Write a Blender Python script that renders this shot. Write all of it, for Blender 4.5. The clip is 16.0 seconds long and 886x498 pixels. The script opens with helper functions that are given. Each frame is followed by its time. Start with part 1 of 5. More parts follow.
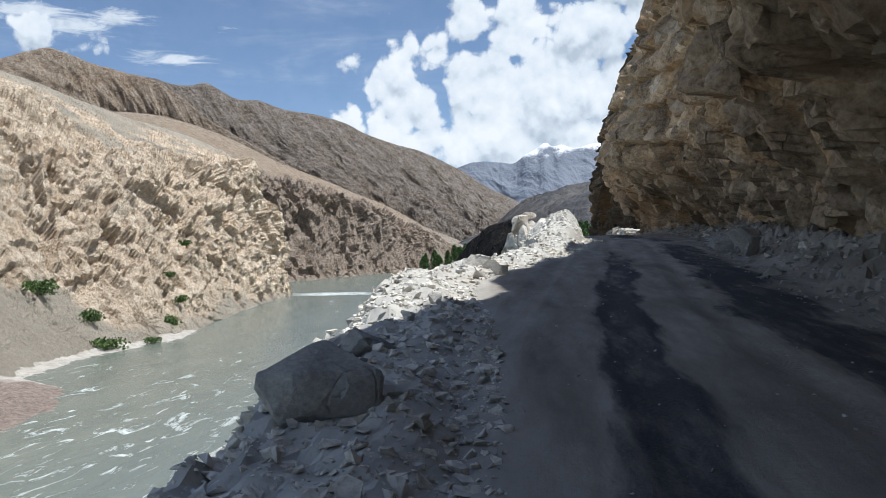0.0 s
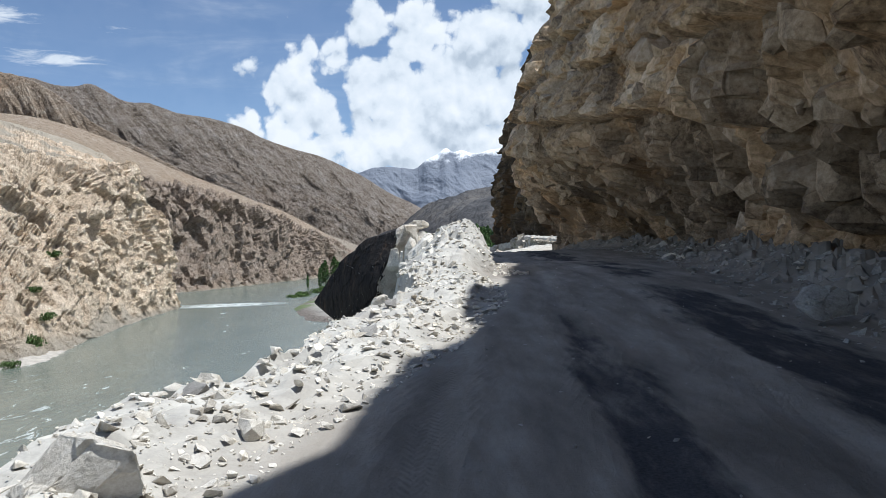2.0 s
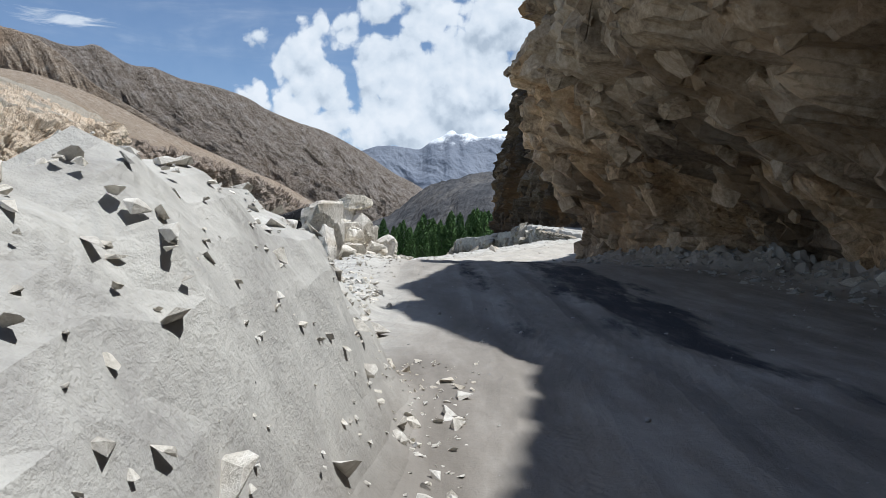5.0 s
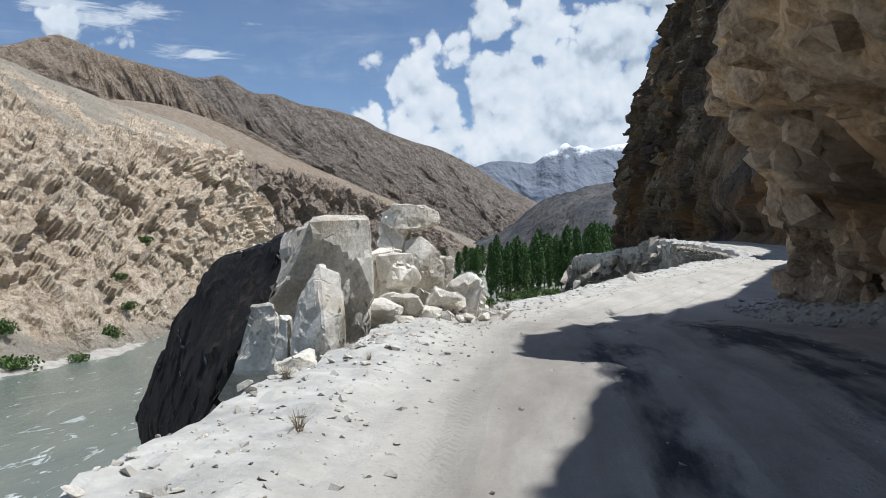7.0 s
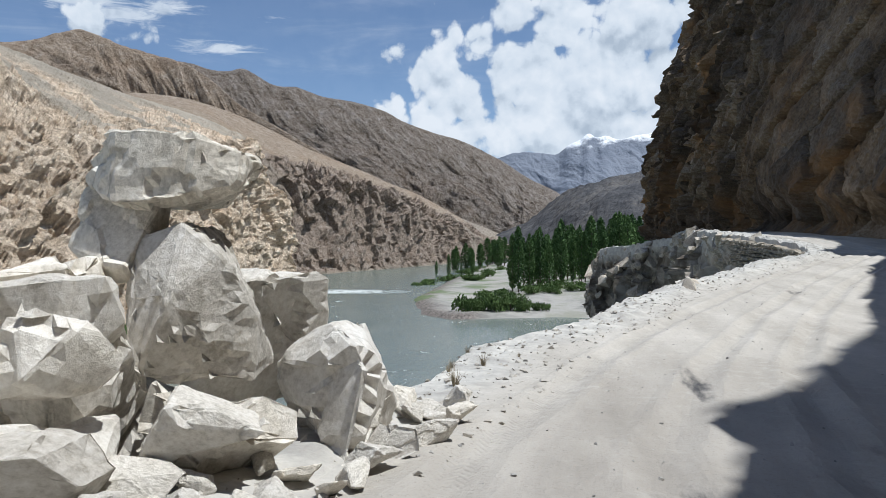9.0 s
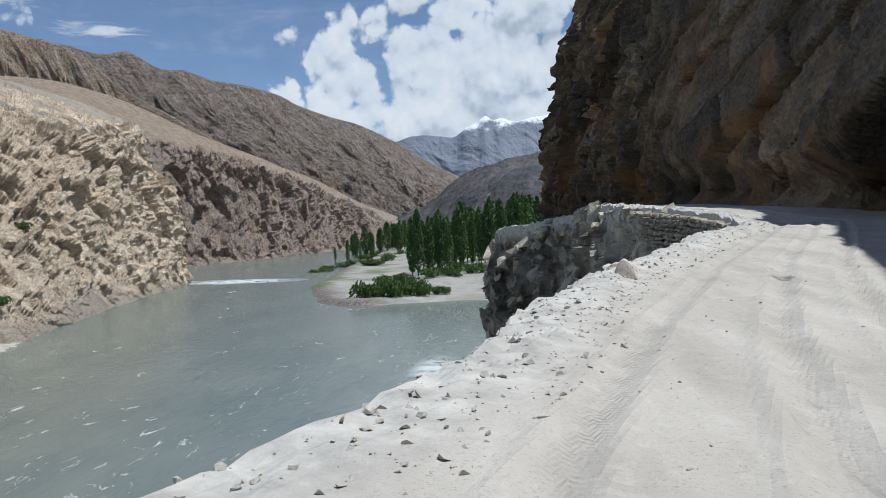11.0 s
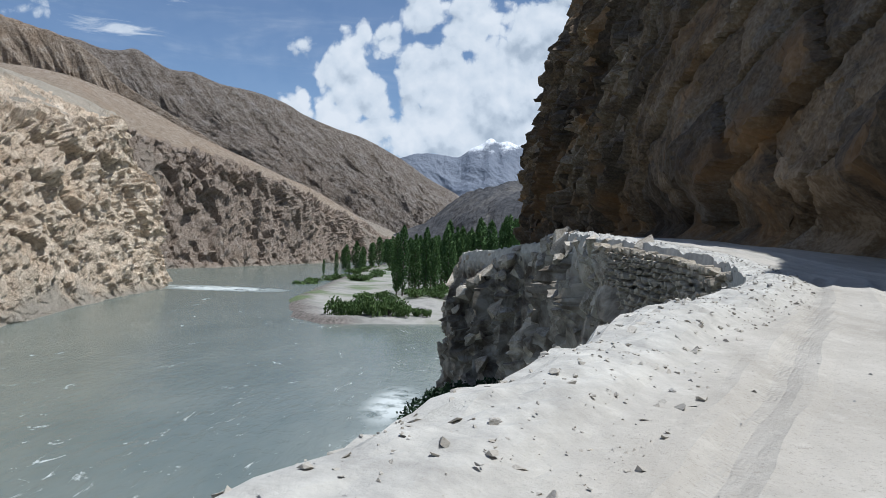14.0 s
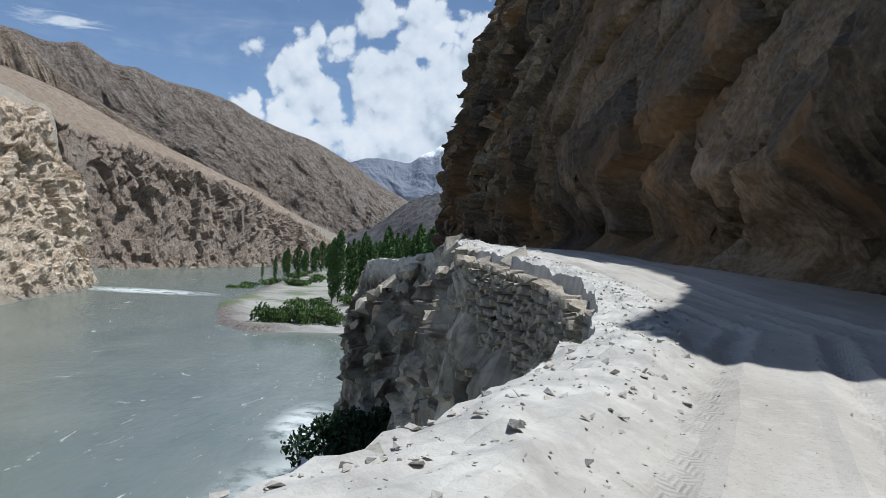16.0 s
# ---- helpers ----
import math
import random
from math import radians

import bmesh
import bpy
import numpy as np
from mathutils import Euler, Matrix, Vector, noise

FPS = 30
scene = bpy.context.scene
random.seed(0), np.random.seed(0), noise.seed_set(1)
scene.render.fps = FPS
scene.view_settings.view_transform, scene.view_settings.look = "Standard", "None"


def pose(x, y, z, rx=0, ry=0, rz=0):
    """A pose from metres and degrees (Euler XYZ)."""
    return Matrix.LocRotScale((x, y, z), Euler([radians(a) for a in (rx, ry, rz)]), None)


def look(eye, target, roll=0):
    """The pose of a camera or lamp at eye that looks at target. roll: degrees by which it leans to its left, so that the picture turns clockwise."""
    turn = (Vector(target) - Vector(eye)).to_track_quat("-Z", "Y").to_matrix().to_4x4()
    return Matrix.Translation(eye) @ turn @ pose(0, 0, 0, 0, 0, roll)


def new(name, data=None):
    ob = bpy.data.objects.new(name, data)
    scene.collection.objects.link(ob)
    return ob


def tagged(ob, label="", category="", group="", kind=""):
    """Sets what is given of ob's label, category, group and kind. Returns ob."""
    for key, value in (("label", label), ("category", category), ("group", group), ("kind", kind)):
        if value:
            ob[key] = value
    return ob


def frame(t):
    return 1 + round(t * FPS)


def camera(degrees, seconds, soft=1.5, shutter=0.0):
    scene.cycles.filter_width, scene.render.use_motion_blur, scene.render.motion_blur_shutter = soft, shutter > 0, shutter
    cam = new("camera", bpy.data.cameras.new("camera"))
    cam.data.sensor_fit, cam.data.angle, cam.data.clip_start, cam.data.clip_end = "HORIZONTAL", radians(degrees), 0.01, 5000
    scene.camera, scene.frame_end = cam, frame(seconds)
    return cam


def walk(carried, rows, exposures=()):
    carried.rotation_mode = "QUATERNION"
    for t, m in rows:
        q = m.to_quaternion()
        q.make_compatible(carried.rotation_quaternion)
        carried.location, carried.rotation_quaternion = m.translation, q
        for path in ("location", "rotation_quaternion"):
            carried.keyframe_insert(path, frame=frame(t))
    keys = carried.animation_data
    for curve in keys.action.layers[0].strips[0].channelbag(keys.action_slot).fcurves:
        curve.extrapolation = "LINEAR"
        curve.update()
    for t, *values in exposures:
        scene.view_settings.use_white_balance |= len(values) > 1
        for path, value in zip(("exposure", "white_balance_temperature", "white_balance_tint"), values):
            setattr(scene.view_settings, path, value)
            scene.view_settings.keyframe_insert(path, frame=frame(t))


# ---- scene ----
cam = camera(58.4, 16.0, 0.7)
PATH = [
    (0, (-0.000, 0.000, 1.500), (-1.243, 9.922, 1.486), -1.26),
    (0.5, (0.046, 3.808, 1.660), (-1.124, 13.740, 1.640), -1.74),
    (1, (0.098, 7.406, 1.825), (-0.861, 17.360, 1.769), -1.08),
    (1.5, (0.223, 10.842, 2.082), (-0.176, 20.834, 2.107), -1.09),
    (2, (0.478, 14.247, 2.266), (0.462, 24.247, 2.285), -1.98),
    (2.5, (0.769, 17.372, 2.484), (1.484, 27.346, 2.453), -1.11),
    (3, (1.088, 20.433, 2.652), (1.819, 30.406, 2.533), -0.96),
    (3.5, (1.392, 23.576, 2.772), (1.876, 33.563, 2.595), -0.76),
    (3.7, (1.532, 24.866, 2.801), (1.959, 34.855, 2.610), -1.11),
    (4.7, (2.190, 32.000, 2.860), (2.240, 42.000, 2.660), 0.9),
    (5.8, (2.135, 39.793, 2.905), (1.668, 49.780, 2.697), 3.52),
    (6, (2.128, 40.937, 2.970), (1.462, 50.914, 2.908), 5.17),
    (6.5, (2.086, 43.859, 3.141), (0.901, 53.788, 3.097), 3.68),
    (7, (2.006, 46.744, 3.287), (0.536, 56.635, 3.263), -0.03),
    (7.5, (1.935, 49.631, 3.376), (0.238, 59.486, 3.313), -0.92),
    (8, (2.001, 52.509, 3.482), (0.214, 62.348, 3.426), -0.29),
    (8.2, (2.047, 53.617, 3.511), (0.259, 63.456, 3.461), -0.23),
    (10.3, (1.760, 62.791, 3.072), (0.464, 72.702, 2.757), -1.61),
    (10.5, (1.901, 63.820, 3.067), (0.887, 73.763, 2.732), -1.60),
    (11, (2.288, 66.331, 3.057), (1.764, 76.311, 2.712), -1.83),
    (11.5, (2.810, 68.801, 3.059), (2.205, 78.778, 2.731), -1.09),
    (12, (3.465, 71.400, 3.024), (2.718, 81.366, 2.695), -0.44),
    (12.5, (4.263, 74.164, 3.044), (3.504, 84.133, 2.813), 0.56),
    (13, (5.122, 76.654, 3.057), (4.516, 86.632, 2.809), 1.02),
    (13.5, (6.040, 79.290, 3.114), (5.473, 89.271, 2.879), 1.80),
    (14, (6.986, 81.827, 3.195), (6.477, 91.814, 3.090), 2.06),
    (14.5, (8.094, 84.444, 3.267), (7.931, 94.442, 3.384), 1.43),
    (15, (9.241, 86.875, 3.403), (9.456, 96.869, 3.690), 2.42),
    (15.5, (10.509, 89.561, 3.514), (10.761, 99.555, 3.758), 1.97),
    (16, (11.768, 92.314, 3.550), (11.888, 102.314, 3.554), 3.37),
]
walk(cam, [(t, look(eye, target, roll)) for t, eye, target, roll in PATH], [(0.0, 0.2, 5950.0, 8.0), (0.5, 0.32, 5950.0, 8.0), (1.0, -0.06, 5950.0, 8.0),
      (1.5, 0.04, 5900.0, 8.0), (2.0, 0.2, 5900.0, 8.0), (2.5, 0.08, 5850.0, 8.0), (3.5, 0.1, 5850.0, 8.0), (7.0, 0.0, 5850.0, 8.0), (8.2, 0.08, 5850.0, 8.0), (10.3, -0.14, 5800.0, 8.0), (13.5, -0.08, 5750.0, 8.0), (16.0, -0.05, 5750.0, 8.0)])

# ---- light ----
SUN_EL, SUN_AZ = 70.0, 95.0          # degrees; azimuth clockwise from +y
sun_way = Vector((math.sin(radians(SUN_AZ)) * math.cos(radians(SUN_EL)),
                  math.cos(radians(SUN_AZ)) * math.cos(radians(SUN_EL)), math.sin(radians(SUN_EL))))
sun = new("sun", bpy.data.lights.new("sun", "SUN"))
sun.data.energy, sun.data.angle, sun.data.color = 5.0, radians(0.53), (1.0, 0.955, 0.89)
sun.matrix_world = look(sun_way * 100, (0, 0, 0))
scene.view_settings.exposure = 0.0

world = bpy.data.worlds.new("sky")
scene.world = world
world.use_nodes = True


class Nodes:
    """Short hand for building node trees."""

    def __init__(self, tree):
        self.t = tree
        tree.nodes.clear()

    def n(self, kind, **ins):
        node = self.t.nodes.new(kind)
        for key, value in ins.items():
            k = int(key[1:]) if key[0] == "i" and key[1:].isdigit() else key.replace("_", " ")
            self.put(node.inputs[k], value)
        return node

    def put(self, socket, value):
        if isinstance(value, bpy.types.NodeSocket):
            self.t.links.new(value, socket)
        elif isinstance(value, bpy.types.Node):
            self.t.links.new(value.outputs[0], socket)
        else:
            socket.default_value = value

    def math(self, op, a, b=0.0, clamp=False):
        node = self.n("ShaderNodeMath", i0=a, i1=b)
        node.operation, node.use_clamp = op, clamp
        return node.outputs[0]

    def vmath(self, op, a, b=(0, 0, 0)):
        node = self.n("ShaderNodeVectorMath", i0=a, i1=b)
        node.operation = op
        return node

    def mix(self, fac, a, b, blend="MIX"):
        node = self.n("ShaderNodeMix")
        node.data_type, node.blend_type, node.clamp_factor = "RGBA", blend, True
        self.put(node.inputs[0], fac)
        for k, v in ((6, a), (7, b)):
            self.put(node.inputs[k], (*v, 1) if isinstance(v, tuple) and len(v) == 3 else v)
        return node.outputs[2]

    def ramp(self, fac, stops):
        node = self.n("ShaderNodeValToRGB", Fac=fac)
        el = node.color_ramp.elements
        while len(el) < len(stops):
            el.new(0.5)
        for e, (p, c) in zip(el, stops):
            e.position = p
            e.color = (*c, 1) if isinstance(c, tuple) else (c, c, c, 1)
        return node.outputs[0]

    def noise(self, vec, scale, detail=6.0, rough=0.6, distort=0.0):
        return self.n("ShaderNodeTexNoise", Vector=vec, Scale=scale, Detail=detail, Roughness=rough, Distortion=distort).outputs[0]

    def smooth(self, x, lo, hi):
        node = self.n("ShaderNodeMapRange", i0=x, i1=lo, i2=hi)
        node.interpolation_type = "SMOOTHSTEP"
        return node.outputs[0]


def direction(az, el):
    """A way in the sky; az clockwise from +y, both in degrees."""
    a, e = radians(az), radians(el)
    return (math.sin(a) * math.cos(e), math.cos(a) * math.cos(e), math.sin(e))


def build_sky():
    k = Nodes(world.node_tree)
    sky = k.n("ShaderNodeTexSky")
    sky.sky_type, sky.sun_disc, sky.altitude = "NISHITA", False, 2500.0
    sky.sun_elevation, sky.sun_rotation = radians(SUN_EL), radians(SUN_AZ)
    sky.air_density, sky.dust_density, sky.ozone_density = 1.0, 1.6, 1.0
    way = k.n("ShaderNodeTexCoord").outputs["Generated"]
    way = k.vmath("NORMALIZE", way).outputs[0]
    # cumulus: soft heaps about a few ways, torn by noise
    puff = None
    for az, el, size in CLOUDS:
        near = k.vmath("DISTANCE", way, direction(az, el)).outputs["Value"]
        bump = k.math("DIVIDE", k.math("SUBTRACT", math.sin(radians(size)), near), 0.05)
        puff = bump if puff is None else k.math("MAXIMUM", puff, bump)
    def heap(v):
        """Rounded lobes on lobes."""
        torn = k.noise(v, 9.0, 4.0, 0.6)
        v = k.vmath("ADD", v, k.n("ShaderNodeCombineXYZ", X=k.math("MULTIPLY", torn, 0.03), Y=k.math("MULTIPLY", torn, -0.02), Z=k.math("MULTIPLY", torn, 0.02)).outputs[0]).outputs[0]
        total = k.math("MULTIPLY", k.noise(v, 7.0, 3.0), 0.55)
        for scale, share in ((15.0, 0.5), (36.0, 0.26), (85.0, 0.13)):
            lobe = k.n("ShaderNodeTexVoronoi", Vector=v, Scale=scale)
            total = k.math("SUBTRACT", total, k.math("MULTIPLY", lobe.outputs["Distance"], share))
        return k.math("ADD", total, k.math("MULTIPLY", k.noise(v, 40.0, 9.0, 0.75), 0.26))

    mass = heap(way)
    body = k.math("ADD", puff, k.math("MULTIPLY", k.math("ADD", mass, 0.13), 2.6))
    cover = k.smooth(body, -0.02, 0.3)
    high = k.n("ShaderNodeMapping", Vector=way, Scale=(1.0, 2.0, 7.0))
    veil = k.smooth(k.noise(high, 3.0, 8.0, 0.6, 0.6), 0.5, 0.88)
    cover = k.math("MAXIMUM", cover, k.math("MULTIPLY", k.math("ADD", veil, 0.12), 0.4))
    # flat wisps
    low = k.vmath("MULTIPLY", way, (1.0, 1.0, 4.5)).outputs[0]
    for az, el, size in WISPS:
        x, y, z = direction(az, el)
        near = k.vmath("DISTANCE", low, (x, y, 4.5 * z)).outputs["Value"]
        wisp = k.math("ADD", k.math("DIVIDE", k.math("SUBTRACT", math.sin(radians(size)), near), 0.05), k.math("MULTIPLY", k.math("SUBTRACT", k.noise(high, 16.0, 8.0, 0.65, 0.8), 0.5), 3.2))
        cover = k.math("MAXIMUM", cover, k.math("MULTIPLY", k.smooth(wisp, -0.2, 0.9), 0.85))
    above = heap(k.vmath("ADD", way, (0.004, 0.0, 0.014)).outputs[0])
    lit = k.math("ADD", k.math("MULTIPLY", k.math("SUBTRACT", mass, above), 1.3), k.math("ADD", 0.55, k.math("MULTIPLY", k.math("SUBTRACT", k.noise(way, 11.0, 6.0, 0.6), 0.5), 1.2)))
    tone = k.ramp(lit, ((0.2, (0.54, 0.60, 0.67)), (0.5, (0.82, 0.86, 0.90)), (0.85, (0.98, 0.985, 0.99))))
    tone = k.vmath("SCALE", tone)
    tone.inputs["Scale"].default_value = 8.4
    tone = tone.outputs[0]
    colour = k.mix(cover, sky.outputs[0], tone)
    back = k.n("ShaderNodeBackground", Color=colour, Strength=0.1)
    k.n("ShaderNodeOutputWorld", Surface=back)


CLOUDS = ((-11.7, 11.4, 1.8), (-13.2, 10.3, 1.2), (-10.3, 10.3, 1.7), (-8.8, 9.3, 1.7), (-9.1, 14.6, 0.8), (-7.4, 14.3, 1.2), (-5.0, 15.6, 1.6), (-4.6, 12.9, 1.9), (-2.1, 14.8, 2.4), (-2.6, 11.3, 2.8), (-11.2, 8.6, 1.3),
          (-8.0, 7.9, 1.8), (-4.7, 8.3, 2.3), (-1.4, 8.7, 2.5), (1.5, 12.4, 3.2), (3.9, 14.9, 3.4), (2.0, 8.2, 2.2), (5.4, 11.0, 3.4), (-6.1, 8.1, 1.7), (5.0, 7.9, 1.9), (10.0, 17.0, 5.0), (14.0, 13.0, 6.0),
          (-33.5, 13.8, 0.9), (-46.0, 20.0, 5.0), (28.0, 26.0, 10.0), (60.0, 34.0, 14.0), (130.0, 30.0, 20.0), (-120.0, 28.0, 16.0))
WISPS = ((-32.5, 14.9, 3.4), (-29.5, 15.4, 2.6), (-25.8, 13.2, 2.2), (-34.5, 15.4, 3.0), (-21.4, 15.3, 0.6))
build_sky()


# ---- noise on arrays ----
def hashed(ix, iy, iz, seed):
    """Pseudo-random numbers in 0..1 for whole-number cells."""
    h = (ix.astype(np.int64) * 374761393 + iy.astype(np.int64) * 668265263 + iz.astype(np.int64) * 2147483647 + seed * 974634777) & 0xFFFFFFFF
    h = ((h ^ (h >> 13)) * 1274126177) & 0xFFFFFFFF
    h = ((h ^ (h >> 16)) * 2246822519) & 0xFFFFFFFF
    return ((h ^ (h >> 15)) & 0xFFFFFF) / float(0x1000000)


def value_noise(p, seed):
    i = np.floor(p).astype(np.int64)
    f = p - i
    f = f * f * (3 - 2 * f)
    out = 0
    for dx in (0, 1):
        for dy in (0, 1):
            for dz in (0, 1):
                w = (f[:, 0] if dx else 1 - f[:, 0]) * (f[:, 1] if dy else 1 - f[:, 1]) * (f[:, 2] if dz else 1 - f[:, 2])
                out = out + w * hashed(i[:, 0] + dx, i[:, 1] + dy, i[:, 2] + dz, seed)
    return out * 2 - 1


def fbm(p, size, octaves=4, seed=0, gain=0.5, ridged=False):
    """Fractal noise of about -1..1 whose largest features have that size in metres."""
    p, amp, total, out = np.asarray(p, float) / size, 1.0, 0.0, 0
    for o in range(octaves):
        v = value_noise(p + 17.3 * o, seed + o)
        out = out + amp * (1 - 2 * np.abs(v) if ridged else v)
        total += amp
        amp *= gain
        p = p * 2.03
    return out / total


def blocks(p, size, seed=0, tilt=0.8, stretch=(1, 1, 1)):
    """Broken-rock relief: each cell of a jittered lattice is a flat facet with its own height and slope."""
    q = np.asarray(p, float) / size / np.array(stretch, float)
    i = np.floor(q).astype(np.int64)
    best = np.full(len(q), 1e9)
    value = np.zeros(len(q))
    for dx in (-1, 0, 1):
        for dy in (-1, 0, 1):
            for dz in (-1, 0, 1):
                c = i + (dx, dy, dz)
                args = c[:, 0], c[:, 1], c[:, 2]
                at = np.stack([c[:, n] + 0.1 + 0.8 * hashed(*args, seed + n) for n in range(3)], 1)
                d = q - at
                dist = (d * d).sum(1)
                slope = np.stack([hashed(*args, seed + 7 + n) - 0.5 for n in range(3)], 1)
                v = hashed(*args, seed + 5) * 2 - 1 + tilt * 2 * (d * slope).sum(1)
                near = dist < best
                best = np.where(near, dist, best)
                value = np.where(near, v, value)
    return value


def slabs(p, size, seed=0, tilt=0.8, stretch=(1, 1, 1)):
    """Jointed rock: facets as in blocks(), the gap to the next joint in cells, and a tone of -1..1 for each slab."""
    q = np.asarray(p, float) / size / np.array(stretch, float)
    i = np.floor(q).astype(np.int64)
    first, second = np.full(len(q), 1e9), np.full(len(q), 1e9)
    value, tone = np.zeros(len(q)), np.zeros(len(q))
    for dx in (-1, 0, 1):
        for dy in (-1, 0, 1):
            for dz in (-1, 0, 1):
                c = i + (dx, dy, dz)
                args = c[:, 0], c[:, 1], c[:, 2]
                at = np.stack([c[:, n] + 0.1 + 0.8 * hashed(*args, seed + n) for n in range(3)], 1)
                d = q - at
                dist = (d * d).sum(1)
                near = dist < first
                second = np.where(near, first, np.minimum(second, dist))
                first = np.where(near, dist, first)
                slope = np.stack([hashed(*args, seed + 7 + n) - 0.5 for n in range(3)], 1)
                value = np.where(near, hashed(*args, seed + 5) * 2 - 1 + tilt * 2 * (d * slope).sum(1), value)
                tone = np.where(near, hashed(*args, seed + 13) * 2 - 1, tone)
    return value, np.sqrt(second) - np.sqrt(first), tone


def courses(p, dip, thick, length, seed, wedge=1.0, wave=0.35):
    """Slabs in slanting courses, as joint planes cut them: relief (each slab thickest at its lower edge), gap to the nearest joint, tone of each slab."""
    c, d = math.cos(radians(dip)), math.sin(radians(dip))
    bend = fbm(p, thick * 4, 3, seed)
    up = (p[:, 2] * c + p[:, 1] * d) / thick + wave * bend
    row = np.floor(up)
    odd = hashed(row, row * 0, row * 0, seed + 1)
    along = (p[:, 1] * c - p[:, 2] * d) / (length * (0.6 + 0.9 * odd)) + 7.3 * odd + 0.3 * bend + 0.25 * (up - row) * (odd - 0.5)
    col = np.floor(along)
    own, tilt, tone = (hashed(row, col, row * 0, seed + n) * 2 - 1 for n in (2, 3, 4))
    f, g = up - row, along - col
    value = wedge * (0.5 - f) * (0.9 + 0.5 * own) + (1.3 - 0.7 * wedge) * own + 0.7 * tilt * (g - 0.5)
    gap = np.minimum(np.minimum(f, 1 - f) * thick, np.minimum(g, 1 - g) * length)
    return value, gap, tone


def curve(table):
    """A smooth function through a few (at, value) pairs."""
    xs, ys = np.array([a for a, _ in table], float), np.array([b for _, b in table], float)
    slope = np.gradient(ys, xs)

    def value(x):
        x = np.clip(x, xs[0], xs[-1])
        k = np.clip(np.searchsorted(xs, x) - 1, 0, len(xs) - 2)
        h = xs[k + 1] - xs[k]
        s = (x - xs[k]) / h
        m0, m1 = slope[k] * h, slope[k + 1] * h
        return ((2 * s**3 - 3 * s**2 + 1) * ys[k] + (s**3 - 2 * s**2 + s) * m0 + (3 * s**2 - 2 * s**3) * ys[k + 1] + (s**3 - s**2) * m1)

    return value


def sheet(name, pts, material, shade=False, flip=False, attrs=None):
    """A mesh from a grid of points (rows x columns x 3)."""
    r, c = pts.shape[:2]
    idx = np.arange(r * c).reshape(r, c)
    quads = np.stack([idx[:-1, :-1], idx[:-1, 1:], idx[1:, 1:], idx[1:, :-1]], -1).reshape(-1, 4)
    if flip:
        quads = quads[:, ::-1]
    me = bpy.data.meshes.new(name)
    me.vertices.add(r * c)
    me.vertices.foreach_set("co", pts.reshape(-1).astype(np.float32))
    me.loops.add(len(quads) * 4)
    me.loops.foreach_set("vertex_index", quads.reshape(-1).astype(np.int32))
    me.polygons.add(len(quads))
    me.polygons.foreach_set("loop_start", np.arange(0, len(quads) * 4, 4, dtype=np.int32))
    me.polygons.foreach_set("use_smooth", np.full(len(quads), shade))
    me.update(calc_edges=True)
    for key, values in (attrs or {}).items():
        me.attributes.new(key, "FLOAT", "POINT").data.foreach_set("value", values.reshape(-1).astype(np.float32))
    me.materials.append(material)
    return new(name, me)


def normals(pts):
    a = np.gradient(pts, axis=0)
    b = np.gradient(pts, axis=1)
    n = np.cross(a, b)
    return n / np.maximum(np.linalg.norm(n, axis=-1, keepdims=True), 1e-9)


# ---- materials ----
def material(name):
    m = bpy.data.materials.new(name)
    m.use_nodes = True
    return m, Nodes(m.node_tree)


def finish(k, colour, rough, height=None, bump=0.5, distance=0.1, spec=0.3):
    b = k.n("ShaderNodeBsdfPrincipled", Base_Color=colour, Roughness=rough)
    b.inputs["Specular IOR Level"].default_value = spec
    if height is not None:
        b.inputs["Normal"].default_value = (0, 0, 0)
        k.put(b.inputs["Normal"], k.n("ShaderNodeBump", Height=height, Strength=bump, Distance=distance))
    k.n("ShaderNodeOutputMaterial", Surface=b)


